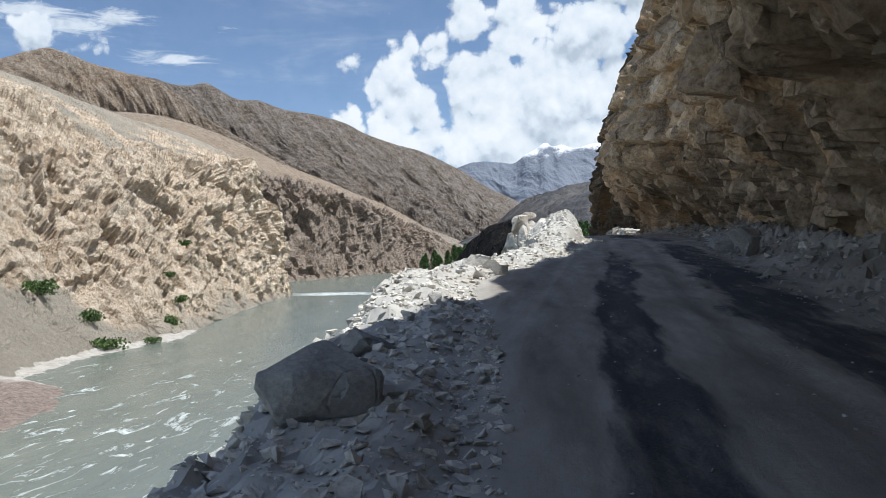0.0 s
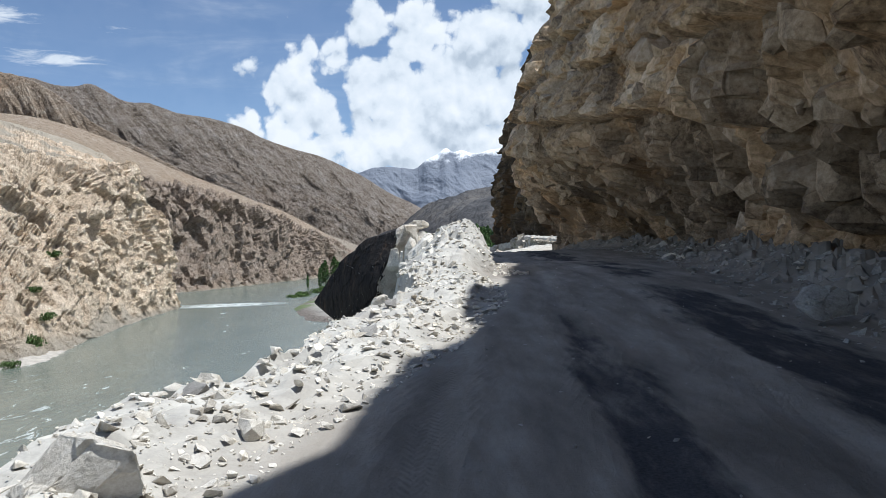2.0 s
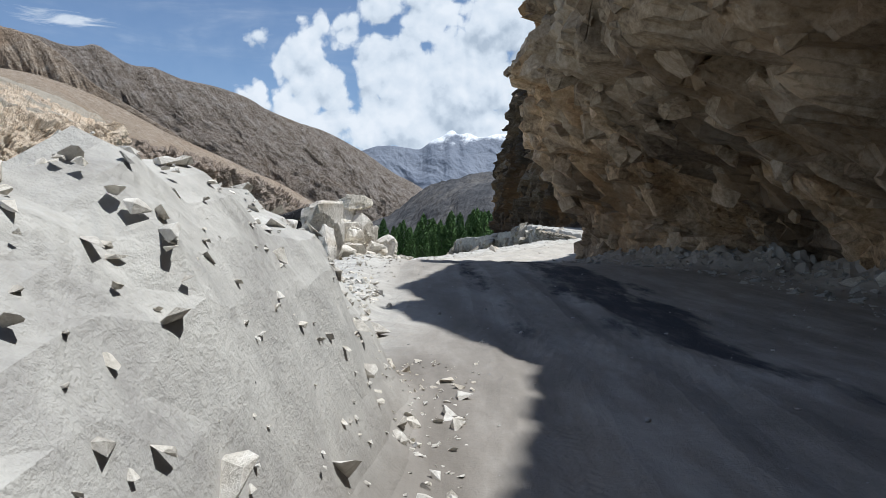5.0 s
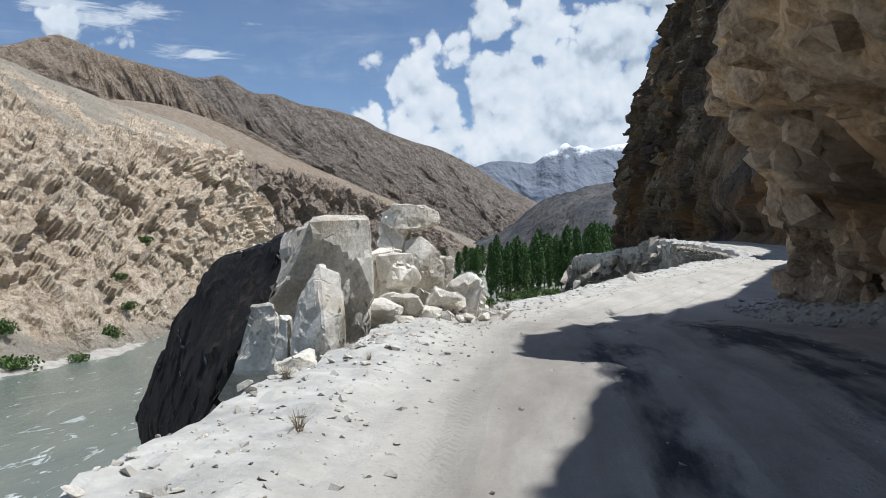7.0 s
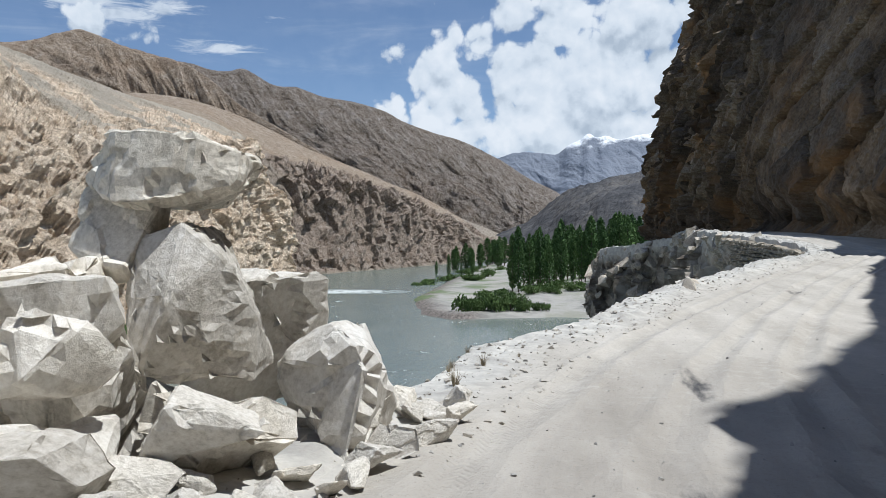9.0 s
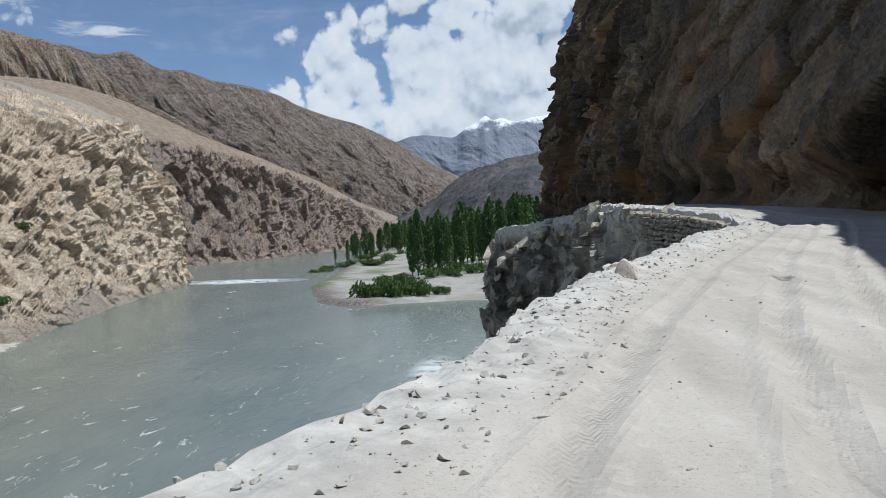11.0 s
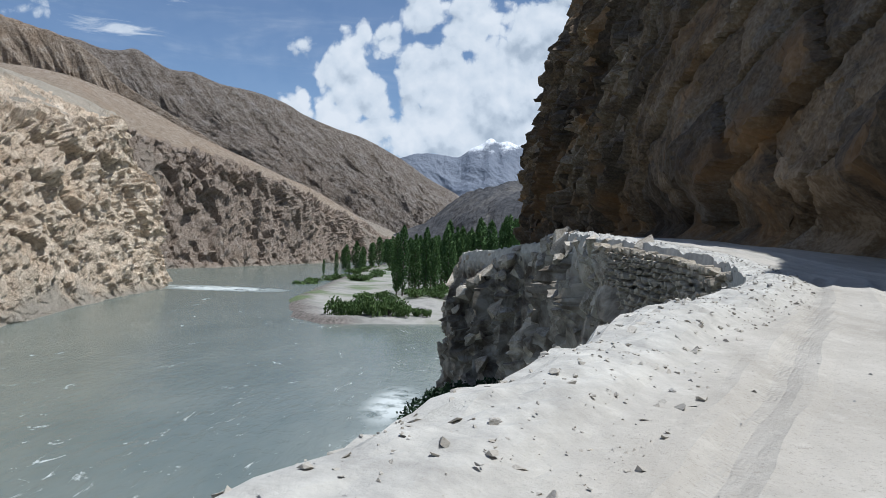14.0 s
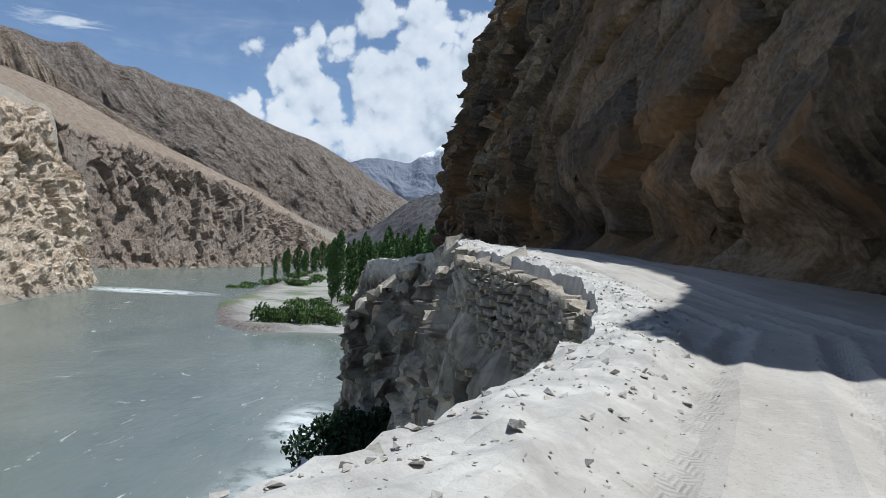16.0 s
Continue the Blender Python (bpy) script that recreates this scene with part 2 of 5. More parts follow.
def rock_material(name, dark, mid, pale, size, rough=0.9, bump=0.6, rust=None, bands=0.0, warp=(1, 1, 1)):
    """Broken rock: patches of three tones, cracks, grain, optional rust stains and bedding. size: metres of the main patches."""
    m, k = material(name)
    at = k.n("ShaderNodeTexCoord").outputs["Object"]
    at = k.n("ShaderNodeMapping", Vector=at, Scale=warp).outputs[0]
    big = k.noise(at, 1.0 / size, 8.0, 0.65, 0.4)
    fine = k.noise(at, 18.0 / size, 10.0, 0.75)
    colour = k.ramp(k.math("ADD", k.math("MULTIPLY", big, 0.5), k.math("MULTIPLY", fine, 0.5)), ((0.40, dark), (0.5, mid), (0.60, pale)))
    # cracks where a slow noise crosses its middle, broken up by a second one
    seam = k.math("ABSOLUTE", k.math("SUBTRACT", k.noise(k.n("ShaderNodeMapping", Vector=at, Rotation=(0.5, 0.4, 0.3), Scale=(1.0, 1.0, 0.55)), 1.6 / size, 1.0, 0.4, 0.0), 0.5))
    gate = k.smooth(k.noise(at, 1.7 / size, 2.0), 0.53, 0.62)
    line = k.math("MAXIMUM", k.smooth(seam, 0.0, 0.010), k.math("SUBTRACT", 1.0, gate))
    colour = k.mix(k.math("MULTIPLY", k.math("SUBTRACT", 1.0, line), 0.4), colour, tuple(0.5 * c for c in dark))
    # broken pieces differ from one another in tone
    own = k.n("ShaderNodeObjectInfo").outputs["Random"]
    bit = k.n("ShaderNodeNewGeometry").outputs["Random Per Island"]
    piece = k.math("FRACT", k.math("ADD", own, k.math("MULTIPLY", bit, 3.7)))
    colour = k.mix(1.0, colour, k.ramp(piece, ((0.0, (0.84, 0.83, 0.82)), (0.5, (1.0, 1.0, 1.0)), (1.0, (1.14, 1.12, 1.08)))), "MULTIPLY")
    if rust:
        stain = k.smooth(k.noise(at, 0.45 / size, 5.0, 0.6, 0.8), 0.52, 0.68)
        colour = k.mix(k.math("MULTIPLY", stain, 0.6), colour, rust)
    # slabs of one face differ in tone and stain; near-cliff ones hold bounced light
    slab = k.n("ShaderNodeAttribute")
    slab.attribute_name = "slab"
    colour = k.mix(1.0, colour, k.ramp(k.math("ADD", k.math("MULTIPLY", slab.outputs[2], 0.5), 0.5), ((0.1, (0.48, 0.47, 0.47)), (0.35, (0.8, 0.78, 0.76)), (0.5, (1.0, 1.0, 1.0)), (0.7, (1.22, 1.10, 0.93)), (0.9, (1.5, 1.52, 1.52)))), "MULTIPLY")
    height = k.math("ADD", k.math("MULTIPLY", fine, 0.6), k.math("MULTIPLY", line, 0.5))
    if bands:
        z = k.n("ShaderNodeSeparateXYZ", Vector=at).outputs[2]
        bed = k.noise(k.n("ShaderNodeCombineXYZ", Z=k.math("ADD", z, k.math("MULTIPLY", big, size * 0.4))), 3.0 / size, 4.0)
        colour = k.mix(k.math("MULTIPLY", k.smooth(bed, 0.4, 0.7), bands), colour, dark)
    finish(k, colour, rough, height, bump, size * 0.09)
    return m


cliff_rock = rock_material("cliff_rock", (0.15, 0.105, 0.07), (0.42, 0.315, 0.21), (0.62, 0.50, 0.37), 2.6, rust=(0.33, 0.20, 0.095))
# darker than cliff_rock: the far face's deep shade is put into its tones
shaded_far_rock = rock_material("shaded_far_rock", (0.058, 0.044, 0.032), (0.128, 0.096, 0.064), (0.225, 0.188, 0.147), 5.0, bump=0.35, rust=(0.25, 0.14, 0.058))
pale_rock = rock_material("pale_rock", (0.42, 0.385, 0.325), (0.67, 0.63, 0.56), (0.82, 0.79, 0.73), 1.1, rust=(0.44, 0.36, 0.26))
tan_rock = rock_material("tan_rock", (0.42, 0.36, 0.29), (0.60, 0.53, 0.44), (0.72, 0.66, 0.57), 0.7)
grey_rock = rock_material("grey_rock", (0.22, 0.21, 0.20), (0.34, 0.33, 0.31), (0.45, 0.43, 0.40), 0.8)
# cloud shade over the hill is put into these dark tones
shaded_hill_rock = rock_material("shaded_hill_rock", (0.045, 0.046, 0.05), (0.07, 0.07, 0.074), (0.13, 0.12, 0.11), 90.0, bump=0.3)


def slope_material(name, gain, scree_gain, grain=1.0):
    """Crag where the rock stands out, smooth scree and dry terrace elsewhere."""
    m, k = material(name)
    at = k.n("ShaderNodeTexCoord").outputs["Object"]
    at = k.n("ShaderNodeMapping", Vector=at, Scale=(grain, grain, grain)).outputs[0]
    crag = k.n("ShaderNodeAttribute")
    crag.attribute_name = "crag"
    big = k.noise(at, 0.03, 9.0, 0.68, 0.5)
    fine = k.noise(at, 0.7, 9.0, 0.75)
    mid = k.noise(k.n("ShaderNodeMapping", Vector=at, Scale=(1.0, 1.0, 1.6)), 0.16, 8.0, 0.7, 0.6)
    rock = k.ramp(k.math("ADD", k.math("MULTIPLY", mid, 0.55), k.math("MULTIPLY", fine, 0.45)), ((0.36, (0.17, 0.13, 0.095)), (0.46, (0.42, 0.345, 0.26)), (0.55, (0.57, 0.495, 0.40)), (0.66, (0.74, 0.68, 0.59))))
    rust = k.smooth(k.noise(at, 0.018, 6.0, 0.6, 0.8), 0.5, 0.66)
    rock = k.mix(k.math("MULTIPLY", rust, 0.28), rock, (0.46, 0.33, 0.21))
    scree = k.ramp(k.math("ADD", k.math("MULTIPLY", big, 0.5), k.math("MULTIPLY", fine, 0.5)), ((0.38, (0.40, 0.35, 0.285)), (0.6, (0.58, 0.525, 0.445))))
    rock = k.mix(1.0, rock, gain, "MULTIPLY")
    scree = k.mix(1.0, scree, scree_gain, "MULTIPLY")
    colour = k.mix(k.smooth(crag.outputs[2], 0.2, 0.5), scree, rock)
    height = k.math("ADD", k.math("MULTIPLY", fine, 0.9), mid)
    finish(k, colour, 0.95, height, 1.0, 3.4 / grain)
    return m


def snow_material():
    m, k = material("snow_and_hazy_rock")
    at = k.n("ShaderNodeTexCoord").outputs["Object"]
    z = k.n("ShaderNodeSeparateXYZ", Vector=at).outputs[2]
    lift = k.math("ADD", z, k.math("MULTIPLY", k.noise(at, 0.006, 8.0, 0.7), 260.0))
    # bluish tones: distance haze is put into the rock's colour
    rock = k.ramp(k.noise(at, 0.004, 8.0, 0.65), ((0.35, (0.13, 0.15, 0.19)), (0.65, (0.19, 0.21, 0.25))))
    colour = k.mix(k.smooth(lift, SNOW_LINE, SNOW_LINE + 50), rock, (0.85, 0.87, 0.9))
    finish(k, colour, 0.85, k.noise(at, 0.02, 8.0), 0.6, 30.0)
    return m


SNOW_LINE = 618.0
scree = slope_material("scree", (0.72, 0.67, 0.63), (0.58, 0.545, 0.505))
# gains turned grey-blue: distance haze is put into the ridge's colour
hazy_mountain_rock = slope_material("hazy_mountain_rock", (0.54, 0.53, 0.555), (0.49, 0.475, 0.48), 0.16)
foothill_rock = slope_material("foothill_rock", (0.72, 0.67, 0.64), (0.58, 0.54, 0.505), 0.4)
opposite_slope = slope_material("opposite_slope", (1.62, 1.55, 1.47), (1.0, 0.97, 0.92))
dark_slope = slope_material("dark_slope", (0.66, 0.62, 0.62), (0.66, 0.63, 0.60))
hazy_snow_rock = snow_material()


def water_material():
    m, k = material("river_water")
    at = k.n("ShaderNodeTexCoord").outputs["Object"]
    flow = k.n("ShaderNodeMapping", Vector=at, Scale=(1.0, 0.35, 1.0)).outputs[0]
    ripple = k.noise(flow, 0.55, 6.0, 0.6, 0.5)
    swell = k.noise(flow, 0.09, 4.0, 0.55)
    y = k.n("ShaderNodeSeparateXYZ", Vector=at).outputs[1]
    # foam rides on the fast water upstream and at the rapid by the far bend
    fast = k.math("SUBTRACT", 1.0, k.smooth(y, 120.0, 260.0))
    foam = k.smooth(k.math("ADD", k.noise(flow, 0.28, 8.0, 0.72, 1.2), k.math("MULTIPLY", fast, 0.07)), 0.63, 0.72)
    rapid = k.math("SUBTRACT", 1.0, k.smooth(k.vmath("DISTANCE", k.n("ShaderNodeMapping", Vector=at, Scale=(0.5, 1.0, 1.0)), (-69.0, 505.0, -27.0)).outputs["Value"], 6.0, 24.0))
    wash = k.math("SUBTRACT", 1.0, k.smooth(k.vmath("DISTANCE", k.n("ShaderNodeMapping", Vector=at, Scale=(1.0, 0.4, 1.0)), (-2.0, 75.0, -27.0)).outputs["Value"], 3.0, 14.0))
    rapid = k.math("MAXIMUM", rapid, k.math("MULTIPLY", wash, 0.8))
    wash = k.math("SUBTRACT", 1.0, k.smooth(k.vmath("DISTANCE", k.n("ShaderNodeMapping", Vector=at, Scale=(1.0, 0.3, 1.0)), (-8.5, 67.5, -27.0)).outputs["Value"], 1.5, 7.0))
    rapid = k.math("MAXIMUM", rapid, k.math("MULTIPLY", wash, 0.9))
    foam = k.math("MAXIMUM", foam, k.math("MULTIPLY", rapid, k.smooth(k.noise(at, 0.2, 6.0, 0.7), 0.36, 0.56)))
    tone = k.ramp(swell, ((0.3, (0.125, 0.15, 0.13)), (0.7, (0.175, 0.195, 0.165))))
    colour = k.mix(k.math("MULTIPLY", foam, 0.75), tone, (0.75, 0.78, 0.76))
    rough = k.math("ADD", 0.22, k.math("MULTIPLY", foam, 0.5))
    finish(k, colour, rough, k.math("ADD", ripple, k.math("MULTIPLY", foam, 0.4)), 0.35, 0.5, spec=0.5)
    return m


river_water = water_material()


def ground_material():
    """Dust, rubble and worn tar; tar and bank are worn masks carried by the mesh."""
    m, k = material("road_dust")
    at = k.n("ShaderNodeTexCoord").outputs["Object"]
    tar = k.n("ShaderNodeAttribute")
    tar.attribute_name = "tar"
    bank = k.n("ShaderNodeAttribute")
    bank.attribute_name = "bank"
    shaded_earth = k.n("ShaderNodeAttribute")
    shaded_earth.attribute_name = "shaded_earth"
    rocky = k.n("ShaderNodeAttribute")
    rocky.attribute_name = "rocky"
    long = k.n("ShaderNodeMapping", Vector=at, Scale=(1.0, 0.22, 1.0)).outputs[0]
    dust = k.ramp(k.noise(long, 1.1, 8.0, 0.6), ((0.3, (0.36, 0.33, 0.285)), (0.7, (0.52, 0.485, 0.43))))
    speck = k.noise(at, 26.0, 5.0, 0.8)
    dust = k.mix(k.math("MULTIPLY", k.smooth(speck, 0.54, 0.66), 0.6), dust, (0.24, 0.22, 0.19))
    dust = k.mix(k.math("MULTIPLY", k.smooth(k.noise(at, 3.4, 8.0, 0.75), 0.5, 0.7), 0.4), dust, (0.60, 0.57, 0.51))
    # grey-brown ground, its tone also darkened for the cliff's shade
    shaded_soil = k.ramp(k.noise(long, 1.6, 9.0, 0.65), ((0.32, (0.16, 0.142, 0.12)), (0.5, (0.25, 0.225, 0.195)), (0.68, (0.37, 0.34, 0.30))))
    dust = k.mix(shaded_earth.outputs[2], dust, shaded_soil)
    scree = k.ramp(k.noise(at, 1.7, 8.0, 0.7), ((0.35, (0.34, 0.325, 0.30)), (0.65, (0.58, 0.56, 0.51))))
    colour = k.mix(bank.outputs[2], dust, scree)
    crag = k.ramp(k.noise(at, 0.5, 9.0, 0.65, 0.5), ((0.38, (0.13, 0.108, 0.085)), (0.5, (0.30, 0.266, 0.218)), (0.62, (0.47, 0.432, 0.37))))
    slab = k.n("ShaderNodeAttribute")
    slab.attribute_name = "slab"
    crag = k.mix(1.0, crag, k.ramp(k.math("ADD", k.math("MULTIPLY", slab.outputs[2], 0.5), 0.5), ((0.0, (0.6, 0.58, 0.56)), (0.5, (1.0, 1.0, 1.0)), (1.0, (1.35, 1.32, 1.26)))), "MULTIPLY")
    colour = k.mix(rocky.outputs[2], colour, crag)
    edge = k.math("ADD", tar.outputs[2], k.math("MULTIPLY", k.math("SUBTRACT", k.noise(long, 1.3, 8.0, 0.62), 0.5), 1.7))
    worn = k.smooth(edge, 0.5, 0.74)
    film = k.math("MULTIPLY", worn, k.math("SUBTRACT", 1.0, k.math("MULTIPLY", k.smooth(k.noise(long, 3.0, 8.0, 0.65), 0.45, 0.75), 0.55)))
    black = k.ramp(k.noise(at, 40.0, 4.0), ((0.3, (0.032, 0.032, 0.036)), (0.7, (0.07, 0.07, 0.075))))
    colour = k.mix(film, colour, black)
    height = k.math("ADD", k.math("MULTIPLY", k.noise(at, 5.0, 8.0, 0.7), 0.7), k.math("MULTIPLY", k.noise(at, 45.0, 4.0, 0.7), 0.25))
    # tread marks pressed across the wheel tracks
    track = k.n("ShaderNodeAttribute")
    track.attribute_name = "track"
    y = k.n("ShaderNodeSeparateXYZ", Vector=at).outputs[1]
    x = k.n("ShaderNodeSeparateXYZ", Vector=at).outputs[0]
    tread = k.math("SINE", k.math("ADD", k.math("MULTIPLY", y, 58.0), k.math("MULTIPLY", k.math("PINGPONG", x, 0.08), 90.0)))
    mark = k.math("MULTIPLY", track.outputs[2], k.smooth(k.noise(at, 1.8, 4.0), 0.35, 0.6))
    height = k.math("ADD", height, k.math("MULTIPLY", k.math("MULTIPLY", tread, mark), 0.22))
    colour = k.mix(k.math("MULTIPLY", mark, k.math("ADD", 0.2, k.math("MULTIPLY", tread, 0.12))), colour, (0.22, 0.205, 0.18))
    finish(k, colour, 0.95, height, 0.6, 0.06, spec=0.2)
    return m


road_dust = ground_material()


def sand_material():
    m, k = material("sand_bar")
    at = k.n("ShaderNodeTexCoord").outputs["Object"]
    n = k.noise(at, 0.05, 8.0, 0.65)
    colour = k.ramp(n, ((0.35, (0.19, 0.185, 0.165)), (0.5, (0.33, 0.315, 0.285)), (0.62, (0.25, 0.245, 0.20))))
    rim = k.n("ShaderNodeAttribute")
    rim.attribute_name = "cobble"
    stones = k.ramp(k.noise(at, 0.9, 8.0, 0.75), ((0.38, (0.06, 0.052, 0.045)), (0.62, (0.24, 0.21, 0.185))))
    colour = k.mix(rim.outputs[2], colour, stones)
    green = k.smooth(k.noise(at, 0.035, 5.0, 0.6), 0.5, 0.62)
    inland = k.smooth(k.n("ShaderNodeSeparateXYZ", Vector=at).outputs[1], 395.0, 440.0)
    colour = k.mix(k.math("MULTIPLY", k.math("MULTIPLY", green, inland), 0.8), colour, (0.10, 0.14, 0.055))
    finish(k, colour, 0.95, k.noise(at, 0.6, 8.0, 0.7), 0.6, 0.4)
    return m


sand_bar = sand_material()

# ---- the lie of the land ----
WATER = -27.0
road_height = curve(((-40, -0.9), (0, 0), (11, 0.55), (16, 0.8), (25.6, 1.25), (30, 1.5), (36, 1.7), (40, 1.76), (44, 1.78), (48, 1.9), (54, 2.07), (60, 1.98), (63, 1.8), (67, 1.65), (72, 1.62), (82, 1.78),
                     (91, 2.15), (100, 2.4), (108, 2.6), (118, 3.2), (130, 3.7), (150, 3.9), (165, 3.2), (174, 2.2), (182, 1.5), (206, 1.0)))
left_edge = curve(((-40, -2.4), (4, -2.0), (9, -2.3), (16, -3.0), (20, -2.2), (22, -1.6), (25.5, -0.75), (28, -0.25), (30, -0.2), (33, -0.5), (38, -0.7), (42, -0.3), (44, 0.1), (46, 0.1), (50, -0.4), (52, -0.55), (56, -0.5), (62, -0.7),
                   (67, 0.1), (70, 0.4), (73, 1.5), (75, 2.2), (78, 2.95), (81, 3.85), (88, 7.1), (91, 8.3), (96, 11.2), (100, 12.8), (104, 14.2), (109, 15.3),
                   (115, 15.4), (119, 14.7), (125, 13.4), (132, 13.1), (140, 13.5), (148, 12.9), (154, 12.9), (158, 14.6), (163, 14.4), (167, 11.6), (173, 8.8), (178, 5.4), (184, 4.4), (193, 6.0), (206, 10.0)))
# the foot of the cliff, in plan
FOOT = ((5.2, -40), (5.2, -10), (5.2, 0), (5.6, 12), (6.8, 23), (7.8, 31), (9.2, 40), (10.4, 47), (10.0, 53), (8.7, 58), (8.0, 63), (8.3, 69), (9.0, 73), (11.2, 76),
        (15, 80), (21, 88), (25.5, 98), (26, 107), (23, 115), (20.8, 123), (19.8, 135), (19.2, 150), (18.6, 163), (16.5, 178), (13.8, 195), (13.8, 204), (20, 214), (45, 235))
jut = curve(((-40, 1.4), (10, 1.3), (22, 0.9), (34, 0.9), (42, 1.6), (48, 2.2), (54, 2.1), (60, 1.5), (66, 0.9), (73, 0.4), (86, 0.8), (98, 2.0), (112, 1.7), (124, 1.1), (136, 0.85), (150, 0.8), (180, 0.5), (235, 0.3)))
lean = curve(((0, 0.0), (1.2, 0.1), (2.4, 0.7), (3.5, 1.6), (4.6, 2.5), (6.5, 2.9), (9, 2.6), (14, 1.4), (22, -2.0), (34, -8.0), (48, -16.0)))


def brow_line(y):
    """How far over the road the cliff's brows reach: the line of its noon shadow."""
    return np.interp(y, (-40, 7, 9.5, 11.5, 12.5, 13.5, 15.5, 18, 19, 22, 23, 24.4, 26.2, 28, 30, 34, 40.7, 43, 44.8, 45.8, 47.5, 50, 51.1, 52.7, 54.9, 55.3, 57.4, 58.4, 59.3, 61, 63.5, 64.5, 66, 73, 78, 84, 92, 97, 99.8, 101.2, 103, 106, 113, 124, 132),
                     (-2.6, -2.4, -1.6, -1.3, -0.8, -0.6, -1.0, -0.8, -0.3, 0.1, 0.5, 1.0, 0.8, 1.0, 1.8, 2.2, 3.1, 2.2, 1.4, 1.9, 1.5, 1.9, 2.1, 2.4, 2.85, 1.6, 1.6, 2.05, 2.1, 2.75, 3.36, 3.2, 4.4, 7.6, 9.0, 11.3, 13.9, 16.2, 17.0, 14.7, 14.8, 16.2, 19.0, 20.6, 21.0))


def foot_line(step, first=None, last=None):
    """Points along the foot of the cliff at even steps, and the way out of the rock at each."""
    p = np.array(FOOT, float)
    d = np.r_[0, np.cumsum(np.hypot(*np.diff(p, axis=0).T))]
    a = d[0] if first is None else np.interp(first, p[:, 1], d)
    b = d[-1] if last is None else np.interp(last, p[:, 1], d)
    s = np.arange(a, b, step)
    fx, fy = curve(list(zip(d, p[:, 0]))), curve(list(zip(d, p[:, 1])))
    at = np.stack([fx(s), fy(s)], 1)
    way = np.gradient(at, axis=0)
    way /= np.hypot(*way.T)[:, None]
    return at, np.stack([-way[:, 1], way[:, 0]], 1)


def build_cliff(name, first, last, step, heights, rock, size, label, seed, dip=0.0):
    at, out = foot_line(step, first, last)
    h = np.array(heights)
    base = road_height(at[:, 1]) - 0.6
    pts = np.zeros((len(at), len(h), 3))
    back = np.interp(at[:, 1], (40, 140, 150, 235), (1.0, 0.9, 0.6, 0.6))[:, None]
    push = lean(h)[None, :] * np.where(lean(h)[None, :] > 0, jut(at[:, 1])[:, None], back)
    # extra unseen overhang high up that shades the start of the road
    push = push + 2.4 * np.clip((h - 5) / 5, 0, 1)[None, :] * np.clip((13 - at[:, 1]) / 4, 0, 1)[:, None]
    if dip:
        # brows added above the view to shade the face below
        push = push + 7.0 * np.clip((h - 17) / 8, 0, 1)[None, :] * np.interp(at[:, 1], (98, 112, 140, 152), (0, 1, 1, 0))[:, None]
    pts[..., 0] = at[:, :1] + out[:, :1] * push
    pts[..., 1] = at[:, 1:] + out[:, 1:] * push
    pts[..., 2] = base[:, None] + h[None, :]
    flat = pts.reshape(-1, 3)
    if dip:
        # the face keeps inside the line of its brows
        over = flat[:, 2] - road_height(flat[:, 1])
        flat[:, 0] = np.maximum(flat[:, 0], brow_line(flat[:, 1]) + over / math.tan(radians(SUN_EL)) - np.interp(flat[:, 1], (112, 178), (0, 18)))
    warp = flat + 0.5 * size * np.stack([fbm(flat, size * 1.6, 2, seed + k) for k in (1, 2, 3)], 1)
    amount = 0.5 * size * blocks(warp, size * 0.8, seed + 20, 0.9) + 0.6 * size * fbm(flat, size * 5, 3, seed + 60)
    # slabs in courses, split by joints; the far end stands in thin broken beds
    thin = np.interp(flat[:, 1], (140, 165), (0, 1)) if dip else 0 * flat[:, 1]
    bent = 0.92 * flat + 0.08 * warp if dip else 0.8 * flat + 0.2 * warp
    if dip:
        face, joint, tone = courses(bent, dip, 6.0, 11.0, seed + 90, 0.45, 0.15)
        small, chink, shade = courses(bent, dip + 24, 1.9, 3.6, seed + 95)
        amount = (0.12 + 0.7 * thin) * amount + (1.0 - 0.2 * thin) * face + (0.08 + 0.8 * thin) * small \
            - 0.9 * np.exp(-(joint / 0.22) ** 2) - (0.15 + 0.3 * thin) * np.exp(-(chink / 0.2) ** 2) - 1.9 * (1 - thin)
        tone = 0.8 * tone + 0.3 * shade
    else:
        face, joint, tone = courses(bent, -9, 1.9, 3.4, seed + 90)
        small, chink, shade = courses(bent, 32, 0.75, 1.2, seed + 95)
        high = np.clip((flat[:, 2] - np.repeat(base, len(h)) - 3) / 3, 0, 1)
        amount = (0.55 - 0.2 * high) * amount + (0.4 + 0.45 * high) * face + (0.28 - 0.1 * high) * small \
            - 0.35 * np.exp(-(joint / 0.12) ** 2) - 0.12 * np.exp(-(chink / 0.09) ** 2) - 0.6
        # higher slabs are paler: sky and bounced light is put into the tone
        tone = 0.55 * tone + 0.35 * shade + 0.3 * high - 0.1
    grow = np.clip((flat[:, 2] - np.repeat(base, len(h))) / 1.5, 0.25, 1)
    flat = flat + np.repeat(np.c_[out, np.zeros(len(out))], len(h), 0) * (amount * grow)[:, None]
    # nothing leans out past where the sun grazes it onto the road
    above = flat[:, 2] - road_height(flat[:, 1])
    brow = brow_line(flat[:, 1]) + above / math.tan(radians(SUN_EL)) + 0.12 * size * blocks(warp, size * 0.6, seed + 33)
    flat[:, 0] = np.maximum(flat[:, 0], brow - np.interp(flat[:, 1], (112, 178), (0, 18)))
